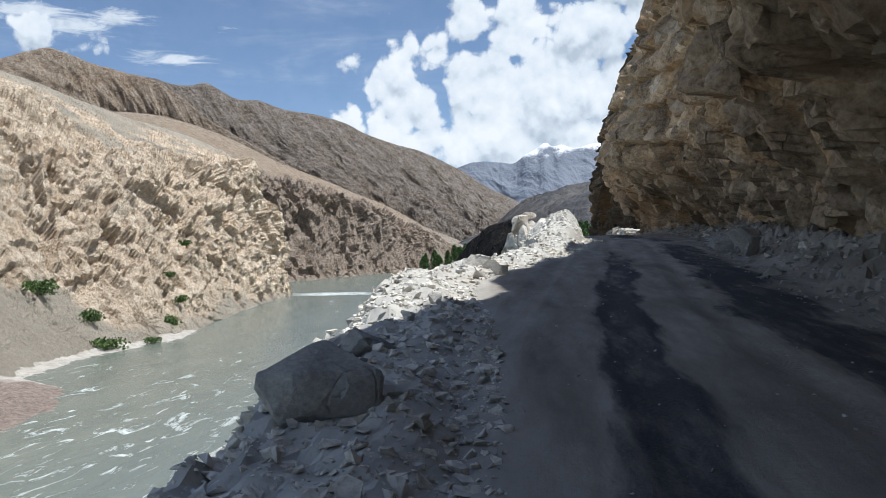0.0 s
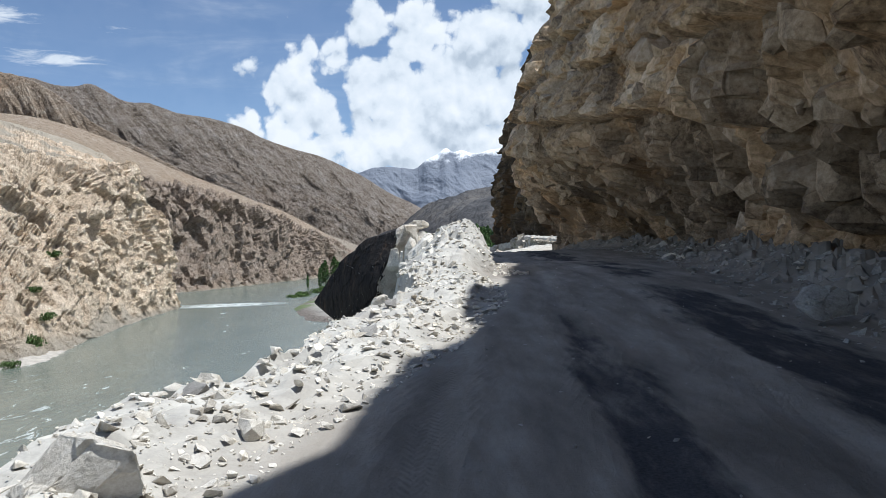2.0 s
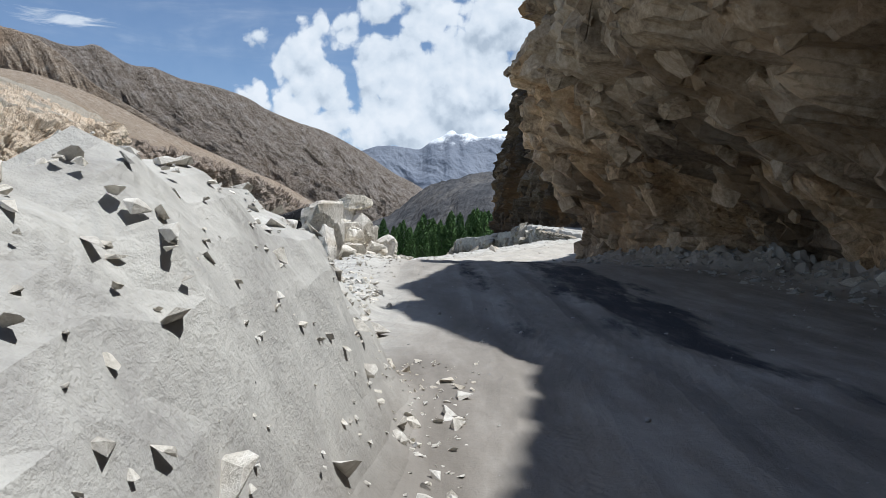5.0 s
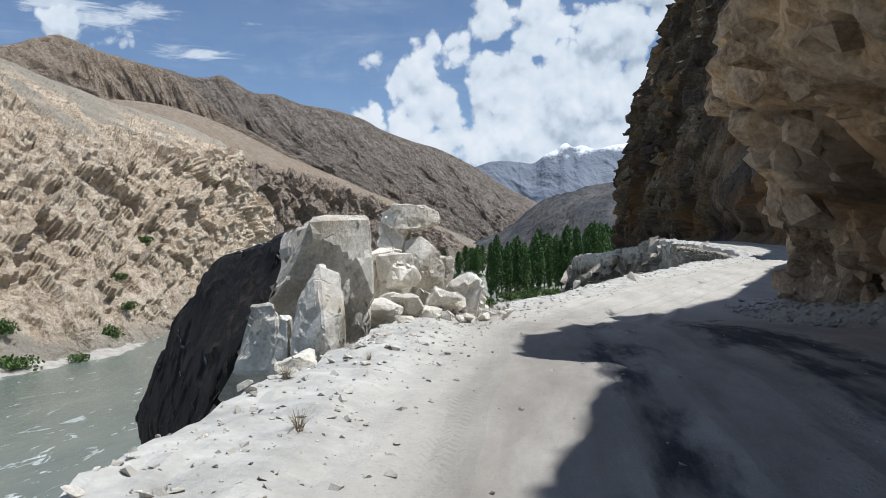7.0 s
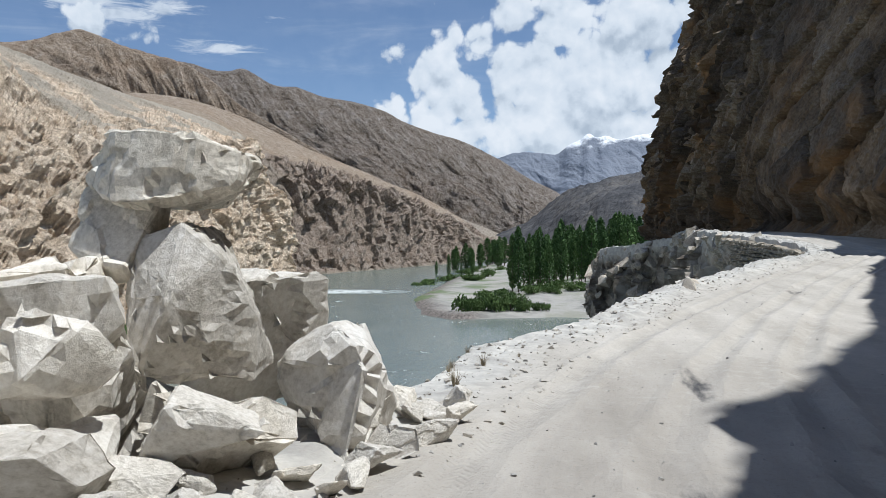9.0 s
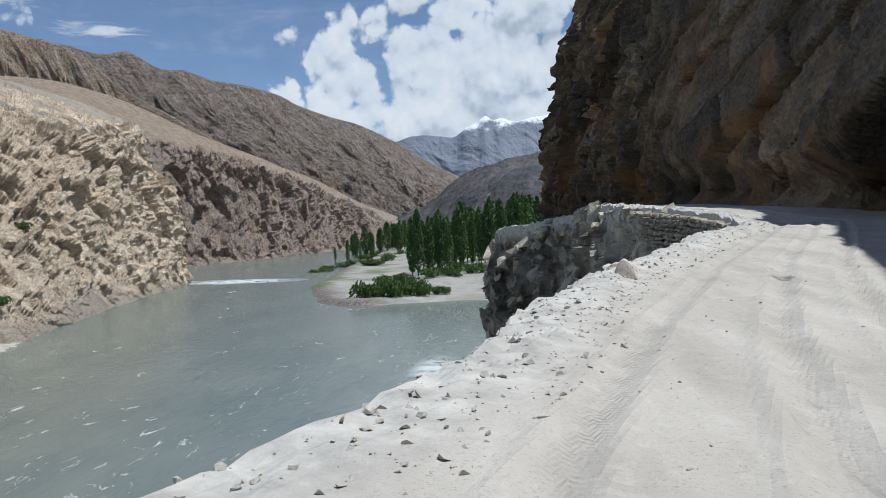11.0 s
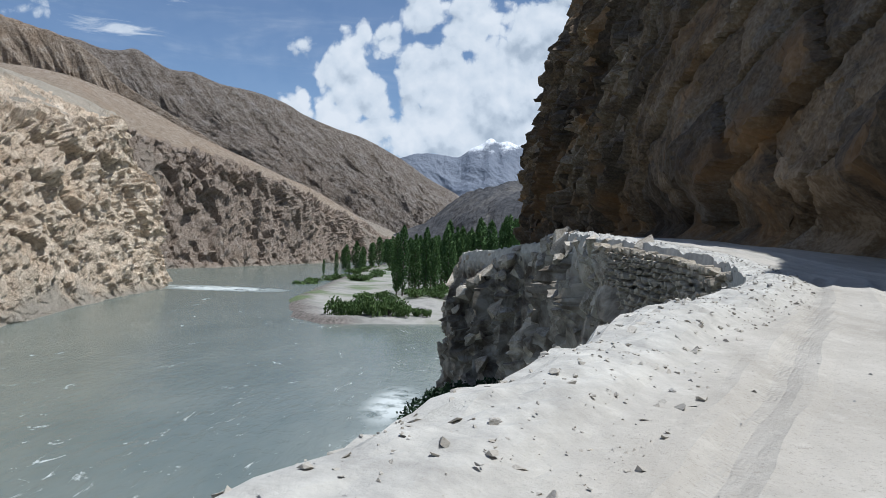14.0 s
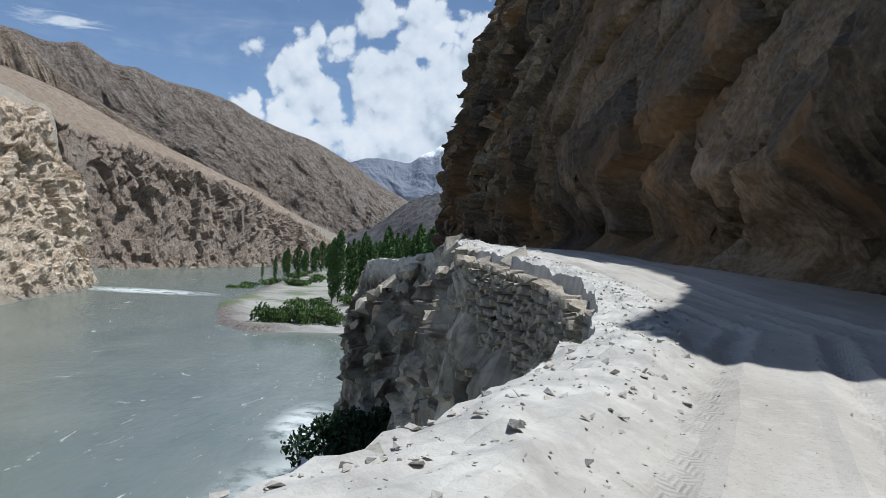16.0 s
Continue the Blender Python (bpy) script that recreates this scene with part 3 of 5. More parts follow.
    # high ledges added above the view, out to that line, to shade the road
    ledge = (above > (23 if dip else 14)) & (above < (31 if dip else 17.5)) & (flat[:, 1] < 132)
    flat[:, 0] = np.where(ledge, np.minimum(flat[:, 0], brow), flat[:, 0])
    flat[:, 2] += 0.12 * size * blocks(warp, size * 0.9, seed + 80, 0.6) * (grow - 0.25)
    ob = sheet(name, flat.reshape(pts.shape), rock, False, attrs={"slab": tone})
    return tagged(ob, label, "cliff", kind="structure")


def steps(*spans):
    """Rising numbers: (to, step) pairs from 0."""
    out = [0.0]
    for to, d in spans:
        while out[-1] < to - 1e-6:
            out.append(out[-1] + d)
    return out


build_cliff("cliff_near", -22, 87, 0.17, steps((10, 0.15), (20, 0.35), (48, 0.9)), cliff_rock, 1.15, "overhanging tan and rust-stained rock cliff above the road", 3)
build_cliff("cliff_far", 84, 234, 0.3, steps((20, 0.26), (32, 0.4), (48, 0.9)), shaded_far_rock, 2.4, "massive brown rock face with long cracks and overhangs", 203, 38.0)


def build_hilltop():
    """Broken ground that goes on behind the brink of the cliffs."""
    at, out = foot_line(4.0)
    far = np.r_[np.linspace(0, 30, 12), np.linspace(45, 600, 24), (1200.0, 2200.0)]
    back = np.interp(at[:, 1], (40, 140, 150, 235), (14.0, 13.0, 8.5, 8.5))
    brink = np.stack([at[:, 0] - out[:, 0] * back, at[:, 1] - out[:, 1] * back], 1)
    x = np.maximum.accumulate(brink[:, 0][:, None] + far[None, :], 1)
    y = brink[:, 1][:, None] + (brink[:, 1] - 90)[:, None] * (far / 300)[None, :]
    p = np.stack([x, y, 0 * x], -1).reshape(-1, 3)
    z = road_height(at[:, 1])[:, None] + 46.0 + 0.02 * far[None, :] + (2.0 * fbm(p, 40, 5, 91)).reshape(x.shape) * np.clip(far / 30, 0, 1)[None, :]
    ob = sheet("hilltop", np.stack([x, y, z], -1), cliff_rock, False, True)
    return tagged(ob, "barren stony ground behind the brink of the cliff", "ground", kind="structure")


build_hilltop()


def some(mask, p, *args):
    """blocks() where the mask holds, nought elsewhere."""
    out = np.zeros(len(p))
    mask = np.asarray(mask).reshape(-1)
    out[mask] = blocks(p[mask], *args)
    return out


def build_ground():
    """The road ledge and the bank below it, one sheet from the cliff's foot to the river."""
    ys = np.arange(-30, 205, 0.2)
    at, out = foot_line(0.5)
    keep = np.r_[True, np.diff(np.maximum.accumulate(at[:, 1])) > 0]
    right = np.interp(ys, at[keep, 1], at[keep, 0]) + 2.0
    left = left_edge(ys) + 0.25 * fbm(np.c_[ys, 0 * ys, 0 * ys], 2.5, 4, 5)
    z0 = road_height(ys)
    across = np.linspace(0, 1, 120)
    flat_x = right[:, None] + (left - right)[:, None] * across
    depth = np.cumsum(np.r_[np.linspace(0.1, 0.25, 36), np.linspace(0.27, 0.8, 46)])
    steep = np.interp(ys, (-30, 20, 24, 27, 35, 41, 49, 52, 60, 64, 72, 100, 104, 170, 206), (1.15, 1.15, 1.6, 4.5, 4.0, 1.9, 1.9, 5.0, 5.0, 1.9, 1.4, 1.5, 7.0, 11.0, 11.0))[:, None]
    bank_x = left[:, None] - depth[None, :] / steep
    n_flat, n = flat_x.shape[1], flat_x.shape[1] + len(depth)
    x = np.concatenate([flat_x, bank_x], 1)
    y = np.repeat(ys[:, None], n, 1)
    z = np.concatenate([np.repeat(z0[:, None], n_flat, 1), z0[:, None] - depth[None, :]], 1)
    from_left = x - left[:, None]
    p = np.stack([x, y, 0 * x], -1).reshape(-1, 3)
    # rubble heaped along the drop
    heap = np.interp(ys, (-30, 0, 8, 18, 24, 31, 34, 37, 39.5, 41.5, 50, 64, 66, 84, 100, 104), (0.15, 0.15, 0.2, 0.15, 0.1, 0.25, 0.8, 1.3, 1.05, 0.15, 0.1, 0.1, 0.0, 0.12, 0.22, 0.12))[:, None]
    wide = np.interp(ys, (-30, 20, 26, 34, 40, 46, 66, 104), (1.6, 1.7, 1.9, 2.1, 2.2, 1.6, 1.0, 1.7))[:, None]
    crest = 0.42 * wide + np.interp(ys, (31, 35, 39.5, 41.5), (0, 0.75, 0.75, 0))[:, None]
    hump = heap * np.where(from_left < crest, np.exp(-((from_left - crest) / (0.55 * wide)) ** 2), np.exp(-((from_left - crest) / (0.32 * wide)) ** 4))
    hump = hump * (1 + 0.35 * fbm(np.stack([x, y, 0 * x], -1).reshape(-1, 3), 1.4, 4, 47).reshape(x.shape))
    shape = x.shape
    rough = np.clip(1 - (from_left - 0.2) / wide, 0, 1) + np.clip(1 - (from_left - 2.0) / 3.0, 0, 1) * np.interp(ys, (121, 128), (0, 0.9))[:, None]
    rough = np.maximum(rough, np.clip(1.1 * hump, 0, 1) * np.interp(ys, (30, 33, 41, 43), (0, 1, 1, 0))[:, None])
    loose = (rough > 0) & (from_left > -4) | (right[:, None] - 2.0 - x < 1.5)
    stones = (0.5 * some(loose, p, 0.55, 31) + 0.3 * some(loose, p, 0.28, 32) + 0.2 * some(loose, p, 1.3, 33)).reshape(shape)
    z = z + hump + rough * 0.2 * stones * np.interp(ys, (0, 46, 51, 68, 78, 84, 140), (0.75, 0.75, 0.35, 0.25, 0.3, 0.36, 0.5))[:, None]
    clod = 1 - np.abs(fbm(p, 0.9, 4, 45, 0.6)).reshape(shape)
    z = z + rough * 0.22 * (clod - 0.7) * np.interp(ys, (62, 70, 82, 125), (0, 0.6, 1, 1))[:, None]
    z = z + 0.05 * fbm(p, 3.0, 4, 41).reshape(shape) + 0.012 * fbm(p, 0.25, 3, 42).reshape(shape)
    # the bank breaks into slabs and blocks
    q = np.stack([x, y, z], -1).reshape(-1, 3)
    under = np.clip((z0[:, None] - z - 0.8) / 3, 0, 1) * (from_left < 0)
    crag = np.interp(ys, (60, 98, 106), (0.9, 1.0, 1.35))[:, None]
    q2 = q + 1.1 * np.stack([fbm(q, 3.0, 2, 36 + k) for k in range(3)], 1)
    turn = np.gradient(left, ys)
    turn = (turn / np.hypot(1, turn))[:, None]
    push = under * crag * (np.interp(ys, (98, 106), (0.6, 0.55))[:, None].repeat(n, 1).reshape(-1) * some(under > 0, q2, 4.2, 35, 0.9, (1, 1, 2.4)) + 0.3 * some(under > 0, q2, 1.5, 34, 0.9, (1, 1, 1.8)) + 1.3 * fbm(q * (1, 1, 0.45), 6.0, 3, 44)).reshape(shape)
    push = push + under * np.interp(ys, (122, 130), (0, 1.5))[:, None] * some((under > 0) & (y > 122), q2 * (1, 1, 0.16), 5.5, 37, 0.8).reshape(shape)
    # jointed ribs on the crag beyond the bend
    crags = ((under > 0) & (y > 100)).reshape(-1)
    rib, joint, slab = np.zeros(len(q)), np.ones(len(q)), np.zeros(len(q))
    rib[crags], joint[crags], slab[crags] = slabs(0.7 * q[crags] + 0.3 * q2[crags], 3.4, 38, 0.9, (1, 1, 2.2))
    push = push + under * np.interp(ys, (123, 129), (0, 1))[:, None] * (0.9 * rib - 0.7 * np.exp(-(joint / 0.07) ** 2)).reshape(shape)
    x = x + push * np.sqrt(1 - turn**2)
    y = y - push * turn
    z = z + under * 0.5 * some((under > 0) & (y < 104), q2, 2.0, 39).reshape(shape) * np.interp(ys, (98, 104), (1, 0))[:, None]
    # debris at the foot of the cliff
    foot = np.clip(1 - (right[:, None] - 2.0 - x) / 1.5, 0, 1) * np.interp(ys, (0, 20, 60, 72, 80), (1, 1, 0.8, 0.3, 0.1))[:, None]
    z = z + foot**1.5 * (0.6 + 0.35 * stones)
    # wheel ruts
    lane = np.interp(ys, LANE[0], LANE[1])[:, None]
    track = np.zeros(shape)
    soft = np.interp(ys, (20, 45, 60, 70), (0.45, 0.5, 0.5, 1))[:, None]
    for k, off in enumerate((-0.75, 0.75, 2.0)):
        d = x - lane - off - 0.12 * fbm(np.c_[ys, 0 * ys + k, 0 * ys], 9.0, 2, 50 + k)[:, None]
        z = z - 0.05 * soft * np.exp(-(d / 0.16) ** 2) + 0.03 * soft * np.exp(-((np.abs(d) - 0.3) / 0.1) ** 2)
        track = np.maximum(track, np.exp(-(d / 0.15) ** 4) * np.clip(0.55 + 1.4 * fbm(np.c_[ys, 0 * ys + 9 * k, 0 * ys], 12.0, 3, 55 + k), 0, 1)[:, None] * soft)
    z = np.maximum(z, WATER - 3)
    # worn tar in two strips, gone under dust further on
    tar = np.zeros(shape)
    for off, half, show in ((0.75, 0.5, ((-30, 0.8), (17, 0.8), (24, 0.55), (30, 0.25), (40, 0.25), (43, 0.55), (60, 0.6), (66, 0.42), (72, 0.45), (78, 0.38), (84, 0.3), (200, 0.2))),
                            (2.95, 0.95, ((-30, 0.78), (20, 0.8), (26, 0.72), (40, 0.5), (45, 0.8), (60, 0.7), (66, 0.3), (76, 0.25), (200, 0.2)))):
        d = np.abs(x - lane - off)
        tar = np.maximum(tar, np.clip(1.25 - d / half * 0.75, 0, 1) * np.interp(ys, *np.array(show, float).T)[:, None])
    bank = np.clip(rough * 1.6 + (from_left < 0), 0, 1)
    # mask of the darker ground, laid where the road lies in the cliff's shade
    shaded_earth = np.clip((from_left - 1.0) / 1.2, 0, 1) * np.interp(ys, (40, 62, 70), (1.0, 0.6, 0.0))[:, None]
    rocky = np.clip(under * 2, 0, 1) * np.interp(ys, (98, 106), (0, 1))[:, None]
    GROUND.update(y=ys, x=x[:, :n_flat + 30], z=z[:, :n_flat + 30])
    ob = sheet("ground", np.stack([x, y, z], -1), road_dust, False, True, {"tar": tar, "bank": bank, "shaded_earth": shaded_earth, "rocky": rocky, "track": track, "slab": slab})
    return tagged(ob, "dusty mountain road on a ledge with worn tar strips and rubble bank", "road", kind="structure")


GROUND = {}


def ground_z(x, y):
    """The height of the road ledge or the bank just below it."""
    k = int(np.clip(round((y - GROUND["y"][0]) / 0.2), 0, len(GROUND["y"]) - 1))
    return float(np.interp(-x, -GROUND["x"][k], GROUND["z"][k]))


LANE = ((-30, 0, 11, 20, 28, 40, 54, 63, 69, 76, 84, 92, 105, 125, 180), (-0.1, 0, 0.25, 1.1, 1.7, 2.2, 2.0, 1.8, 2.9, 5.0, 8.0, 11.8, 17.5, 17.5, 15))
build_ground()

# ---- river, far banks and mountains ----
HUB = np.array((2.0, 60.0))


def polar(name, table, thetas, rock, relief, label, category="mountain", seed=0, smooth=False):
    """A far sheet round the valley's hub. table: rows of (theta, then pairs of distance and height); thetas count to the left of +y."""
    th = np.array([row[0] for row in table], float)
    order = np.argsort(th)
    cols = np.array([row[1:] for row in table], float)[order]
    th = th[order]
    prof = [curve(list(zip(th, cols[:, c])))(thetas) for c in range(cols.shape[1])]
    r = np.stack(prof[0::2], 1)
    z = np.stack(prof[1::2], 1)
    fine = np.linspace(0, r.shape[1] - 1, relief["rows"])
    k = np.clip(fine.astype(int), 0, r.shape[1] - 2)
    w = (fine - k)[None, :]
    rr = r[:, k] * (1 - w) + r[:, k + 1] * w
    zz = z[:, k] * (1 - w) + z[:, k + 1] * w
    a = np.radians(thetas)[:, None]
    pts = np.stack([HUB[0] - rr * np.sin(a), HUB[1] + rr * np.cos(a), zz], -1)
    flat = pts.reshape(-1, 3).copy()
    n = -normals(pts).reshape(-1, 3)
    amount = 0
    for kind, size, amp in relief["layers"]:
        if kind == "block":
            wq = flat + 0.4 * size * np.stack([fbm(flat, size, 2, seed + q) for q in (1, 2, 3)], 1)
            amount = amount + amp * blocks(wq, size, seed + int(size), 0.9, relief.get("stretch", (1, 1, 1)))
        elif kind == "ridge":
            # gullies run down the slope: noise held long in height
            along = np.repeat(np.radians(thetas)[:, None] * r.mean(), relief["rows"], 1)
            down = rr - rr[:, :1]
            q = np.stack([along + 0.3 * down, 0.24 * down, 0 * down], -1).reshape(-1, 3)
            q = q + 0.12 * size * np.stack([fbm(flat, size * 0.7, 3, seed + 70 + c) for c in range(3)], 1)
            amount = amount + amp * fbm(q, size, 5, seed + int(size), 0.5, True)
        else:
            amount = amount + amp * fbm(flat, size, 5, seed + int(size))
    hold = np.array(relief.get("hold", (1.0,) * r.shape[1]), float)
    band = (hold[k] * (1 - w[0]) + hold[k + 1] * w[0])[None, :].repeat(len(thetas), 0).reshape(-1)
    if "scree" in relief:
        fan = np.clip(0.5 + 2.6 * fbm(flat * (1, 1, 0.6), relief["scree"], 3, seed + 9) + relief["bare"], 0.0, 1)
        low = np.clip((flat[:, 2] - WATER) / 60, 0, 1)
        band = band * np.clip(fan + 0.35 * low, 0.12, 1)
    amount = amount * band
    edge = np.repeat(np.ones(len(thetas))[:, None], relief["rows"], 1) * np.clip(np.arange(relief["rows"]) / 6.0, 0, 1)[None, :]
    flat = flat + n * (amount * edge.reshape(-1))[:, None]
    ob = sheet(name, flat.reshape(pts.shape), rock, smooth, attrs={"crag": band})
    return tagged(ob, label, category, kind="structure")


# theta, then waterline, cliff foot, cliff top, terrace, terrace edge, back
polar("opposite_bank", (
    (75, 85, -29, 105, -24, 150, 10, 190, 45, 300, 80, 420, 118, 700, 100),
    (59, 96, -29, 135, -24, 170, 5, 205, 42, 300, 78, 420, 115, 800, 105),
    (48, 165, -29, 185, -22, 225, 12, 270, 50, 350, 80, 430, 110, 900, 105),
    (39, 205, -29, 222, -22, 260, 10, 300, 47, 370, 72, 460, 102, 900, 100),
    (33, 232, -29, 252, -22, 290, 8, 330, 44, 400, 62, 520, 96, 1000, 100),
    (28, 285, -29, 303, -22, 335, 8, 375, 45, 430, 60, 650, 104, 1100, 100),
    (25.5, 335, -29, 352, -22, 385, 12, 420, 50, 450, 56, 690, 98, 1100, 95),
    (24, 365, -29, 382, -22, 410, 15, 440, 54, 465, 58, 700, 85, 1100, 90),
    (22.8, 395, -29, 410, -22, 432, 12, 455, 44, 475, 44, 560, 10, 800, -30),
    (21.6, 425, -29, 438, -23, 455, 4, 470, 24, 485, 20, 560, -15, 800, -35),
    (20.6, 450, -29, 458, -24, 470, -12, 480, -2, 492, -8, 560, -30, 800, -40),
    (20.0, 470, -29, 475, -28.5, 482, -28, 490, -28, 500, -29, 560, -33, 800, -42),
    (18.0, 470, -31, 475, -31, 482, -31, 490, -31, 500, -32, 560, -36, 800, -45)),
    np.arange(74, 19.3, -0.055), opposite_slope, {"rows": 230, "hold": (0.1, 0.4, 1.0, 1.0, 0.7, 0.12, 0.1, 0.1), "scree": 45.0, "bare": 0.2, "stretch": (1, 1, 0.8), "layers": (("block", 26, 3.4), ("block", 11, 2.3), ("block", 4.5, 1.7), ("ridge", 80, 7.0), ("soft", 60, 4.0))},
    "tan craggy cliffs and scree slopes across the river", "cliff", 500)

polar("terrace_cliff", (
    (34, 640, -29, 665, -20, 700, 60, 760, 84, 1100, 130, 1500, 170),
    (30, 640, -29, 665, -20, 700, 60, 760, 80, 1100, 125, 1500, 160),
    (24, 660, -29, 680, -20, 712, 60, 735, 84, 1050, 112, 1400, 150),
    (20, 690, -29, 712, -20, 745, 50, 770, 74, 1080, 100, 1450, 130),
    (17, 735, -29, 755, -20, 790, 50, 815, 70, 1120, 84, 1450, 110),
    (12.5, 860, -29, 880, -21, 915, 34, 940, 51, 1250, 64, 1500, 85),
    (9, 1000, -29, 1020, -22, 1060, 4, 1090, 22, 1350, 34, 1600, 50),
    (6, 1200, -29, 1230, -24, 1270, -14, 1300, -8, 1500, 0, 1750, 15),
    (0, 1400, -29, 1430, -26, 1480, -22, 1530, -18, 1600, -10, 1850, 0)),
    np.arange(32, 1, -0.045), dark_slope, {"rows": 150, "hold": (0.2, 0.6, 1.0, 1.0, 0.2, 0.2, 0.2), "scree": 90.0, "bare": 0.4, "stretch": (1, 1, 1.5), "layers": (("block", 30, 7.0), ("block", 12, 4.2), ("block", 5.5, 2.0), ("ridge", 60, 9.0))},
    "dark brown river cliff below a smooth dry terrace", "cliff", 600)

def range_sheet(name, skyline, base, thetas, rows, rock, gullies, label, seed, jag=0.1, hollow=1.2, category="mountain"):
    """A mountainside with a given skyline. skyline: (theta, degrees of elevation, distance); base: (theta, distance, height).
    gullies: (size, depth) pairs, cut into the slope below the crest."""
    sky, low = np.array(sorted(skyline), float), np.array(sorted(base), float)
    el, rt = curve(list(zip(sky[:, 0], sky[:, 1])))(thetas), np.interp(thetas, sky[:, 0], sky[:, 2])
    rb, zb = np.interp(thetas, low[:, 0], low[:, 1]), np.interp(thetas, low[:, 0], low[:, 2])
    line = np.c_[np.radians(thetas) * rt, 0 * thetas, 0 * thetas]
    el = el + jag * fbm(line, 90.0, 5, seed + 3, 0.6)
    u = np.linspace(0, 1, rows)[None, :]
    zt = 3 + rt * np.tan(np.radians(el))
    r = rb[:, None] + (rt - rb)[:, None] * u
    z = zb[:, None] + (zt - zb)[:, None] * u**hollow
    along = np.radians(thetas)[:, None] * rt.mean() + 0 * u
    down = (rt - rb)[:, None] * (1 - u)
    q = np.stack([along + 0.6 * down, 0.4 * down, 0 * down], -1).reshape(-1, 3)
    patch = 0.6 + 0.7 * fbm(q, 380.0, 3, seed + 40)
    bare = np.zeros(len(q))
    q = q + 0.3 * gullies[0][0] * np.stack([fbm(q, gullies[0][0] * 0.7, 5, seed + 70 + c) for c in range(3)], 1)
    for size, depth in gullies:
        cutting = 0.5 * (1 - fbm(q, size, 4, seed + int(size), 0.6, True)) * np.clip(patch, 0.5, 1.2)
        z = z - (depth * cutting).reshape(z.shape) * np.clip((1 - u) * 7, 0.06, 1)
        r = r + (0.6 * depth * cutting).reshape(r.shape) * np.clip((1 - u) * 7, 0.06, 1)
        bare = np.maximum(bare, 1 - 1.6 * cutting)
    a = np.radians(thetas)[:, None]
    r = np.concatenate([r, r[:, -1:] + 150], 1)
    z = np.concatenate([z, z[:, -1:] - 160], 1)
    crag = np.concatenate([bare.reshape(along.shape), 0 * along[:, :1]], 1)
    ob = sheet(name, np.stack([HUB[0] - r * np.sin(a), HUB[1] + r * np.cos(a), z], -1), rock, False, attrs={"crag": np.clip(crag, 0, 1)})
    return tagged(ob, label, category, kind="structure")


range_sheet("scree_slope", (
    (60, 8.5, 900), (38, 9.0, 960), (33, 9.8, 980), (30, 9.9, 980), (28, 9.7, 980), (26, 9.2, 980), (24, 8.5, 980), (22, 7.6, 990), (20, 6.6, 1000), (18, 5.8, 1020), (16, 5.0, 1060), (14, 4.1, 1120), (12, 3.3, 1180), (10, 2.2, 1260), (8, 1.0, 1350)),
    ((60, 480, 40), (28, 480, 40), (25, 700, 55), (24, 770, 62), (20, 790, 55), (17, 835, 48), (12.5, 960, 30), (8, 1150, -5)),
    np.arange(58, 8, -0.09), 120, scree, ((70, 5.0), (22, 1.3)), "smooth dry scree slope under a rocky ridge", 640, 0.04, 1.0, "slope")

range_sheet("foothill", (
    (80, 14.5, 1500), (50, 13.3, 1500), (37.6, 12.9, 1500), (36, 13.4, 1500), (34.6, 13.65, 1500), (32.6, 13.2, 1480), (29.8, 12.5, 1450), (27.5, 11.8, 1400), (25.9, 10.8, 1360), (24.5, 9.55, 1320), (22.9, 8.6, 1280), (20.9, 7.45, 1240), (19, 6.4, 1220), (17.2, 5.5, 1210), (15, 4.5, 1220), (13, 3.6, 1250)),
    ((80, 800, 60), (30, 860, 90), (25, 900, 105), (20, 930, 80), (13, 1080, 40)),
    np.arange(74, 12.5, -0.06), 150, foothill_rock, ((230, 75), (70, 42), (26, 22), (10, 9)), "barren brown foothill with rocky spurs above the terrace", 660, 0.22, 1.05)

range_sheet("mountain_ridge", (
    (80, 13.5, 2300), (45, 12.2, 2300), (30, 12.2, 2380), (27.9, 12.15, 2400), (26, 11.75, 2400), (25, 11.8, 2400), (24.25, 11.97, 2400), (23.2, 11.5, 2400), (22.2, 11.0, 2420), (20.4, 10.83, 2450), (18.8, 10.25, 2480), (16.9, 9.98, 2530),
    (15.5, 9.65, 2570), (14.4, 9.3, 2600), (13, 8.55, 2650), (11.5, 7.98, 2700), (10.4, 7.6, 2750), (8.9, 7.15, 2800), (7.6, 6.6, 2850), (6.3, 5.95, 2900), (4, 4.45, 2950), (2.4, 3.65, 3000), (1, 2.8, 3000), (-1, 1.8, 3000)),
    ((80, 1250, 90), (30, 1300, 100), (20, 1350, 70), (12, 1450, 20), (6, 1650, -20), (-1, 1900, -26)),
    np.arange(78, -1, -0.06), 230, hazy_mountain_rock, ((520, 150), (190, 110), (70, 75), (26, 34)), "barren grey-brown mountain ridge with gullies", 700, 0.1)

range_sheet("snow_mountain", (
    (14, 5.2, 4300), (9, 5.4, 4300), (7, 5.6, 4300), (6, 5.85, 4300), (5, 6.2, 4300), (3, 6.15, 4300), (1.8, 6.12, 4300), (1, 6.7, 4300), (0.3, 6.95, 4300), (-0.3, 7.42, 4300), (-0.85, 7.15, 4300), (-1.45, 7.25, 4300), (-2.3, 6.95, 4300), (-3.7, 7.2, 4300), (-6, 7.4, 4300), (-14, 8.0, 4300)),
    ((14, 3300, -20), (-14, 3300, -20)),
    np.arange(12, -13, -0.05), 110, hazy_snow_rock, ((300, 70), (100, 30), (36, 10)), "distant mountain, haze in its bluish rock colour, with a snow-capped peak", 900, 0.12)

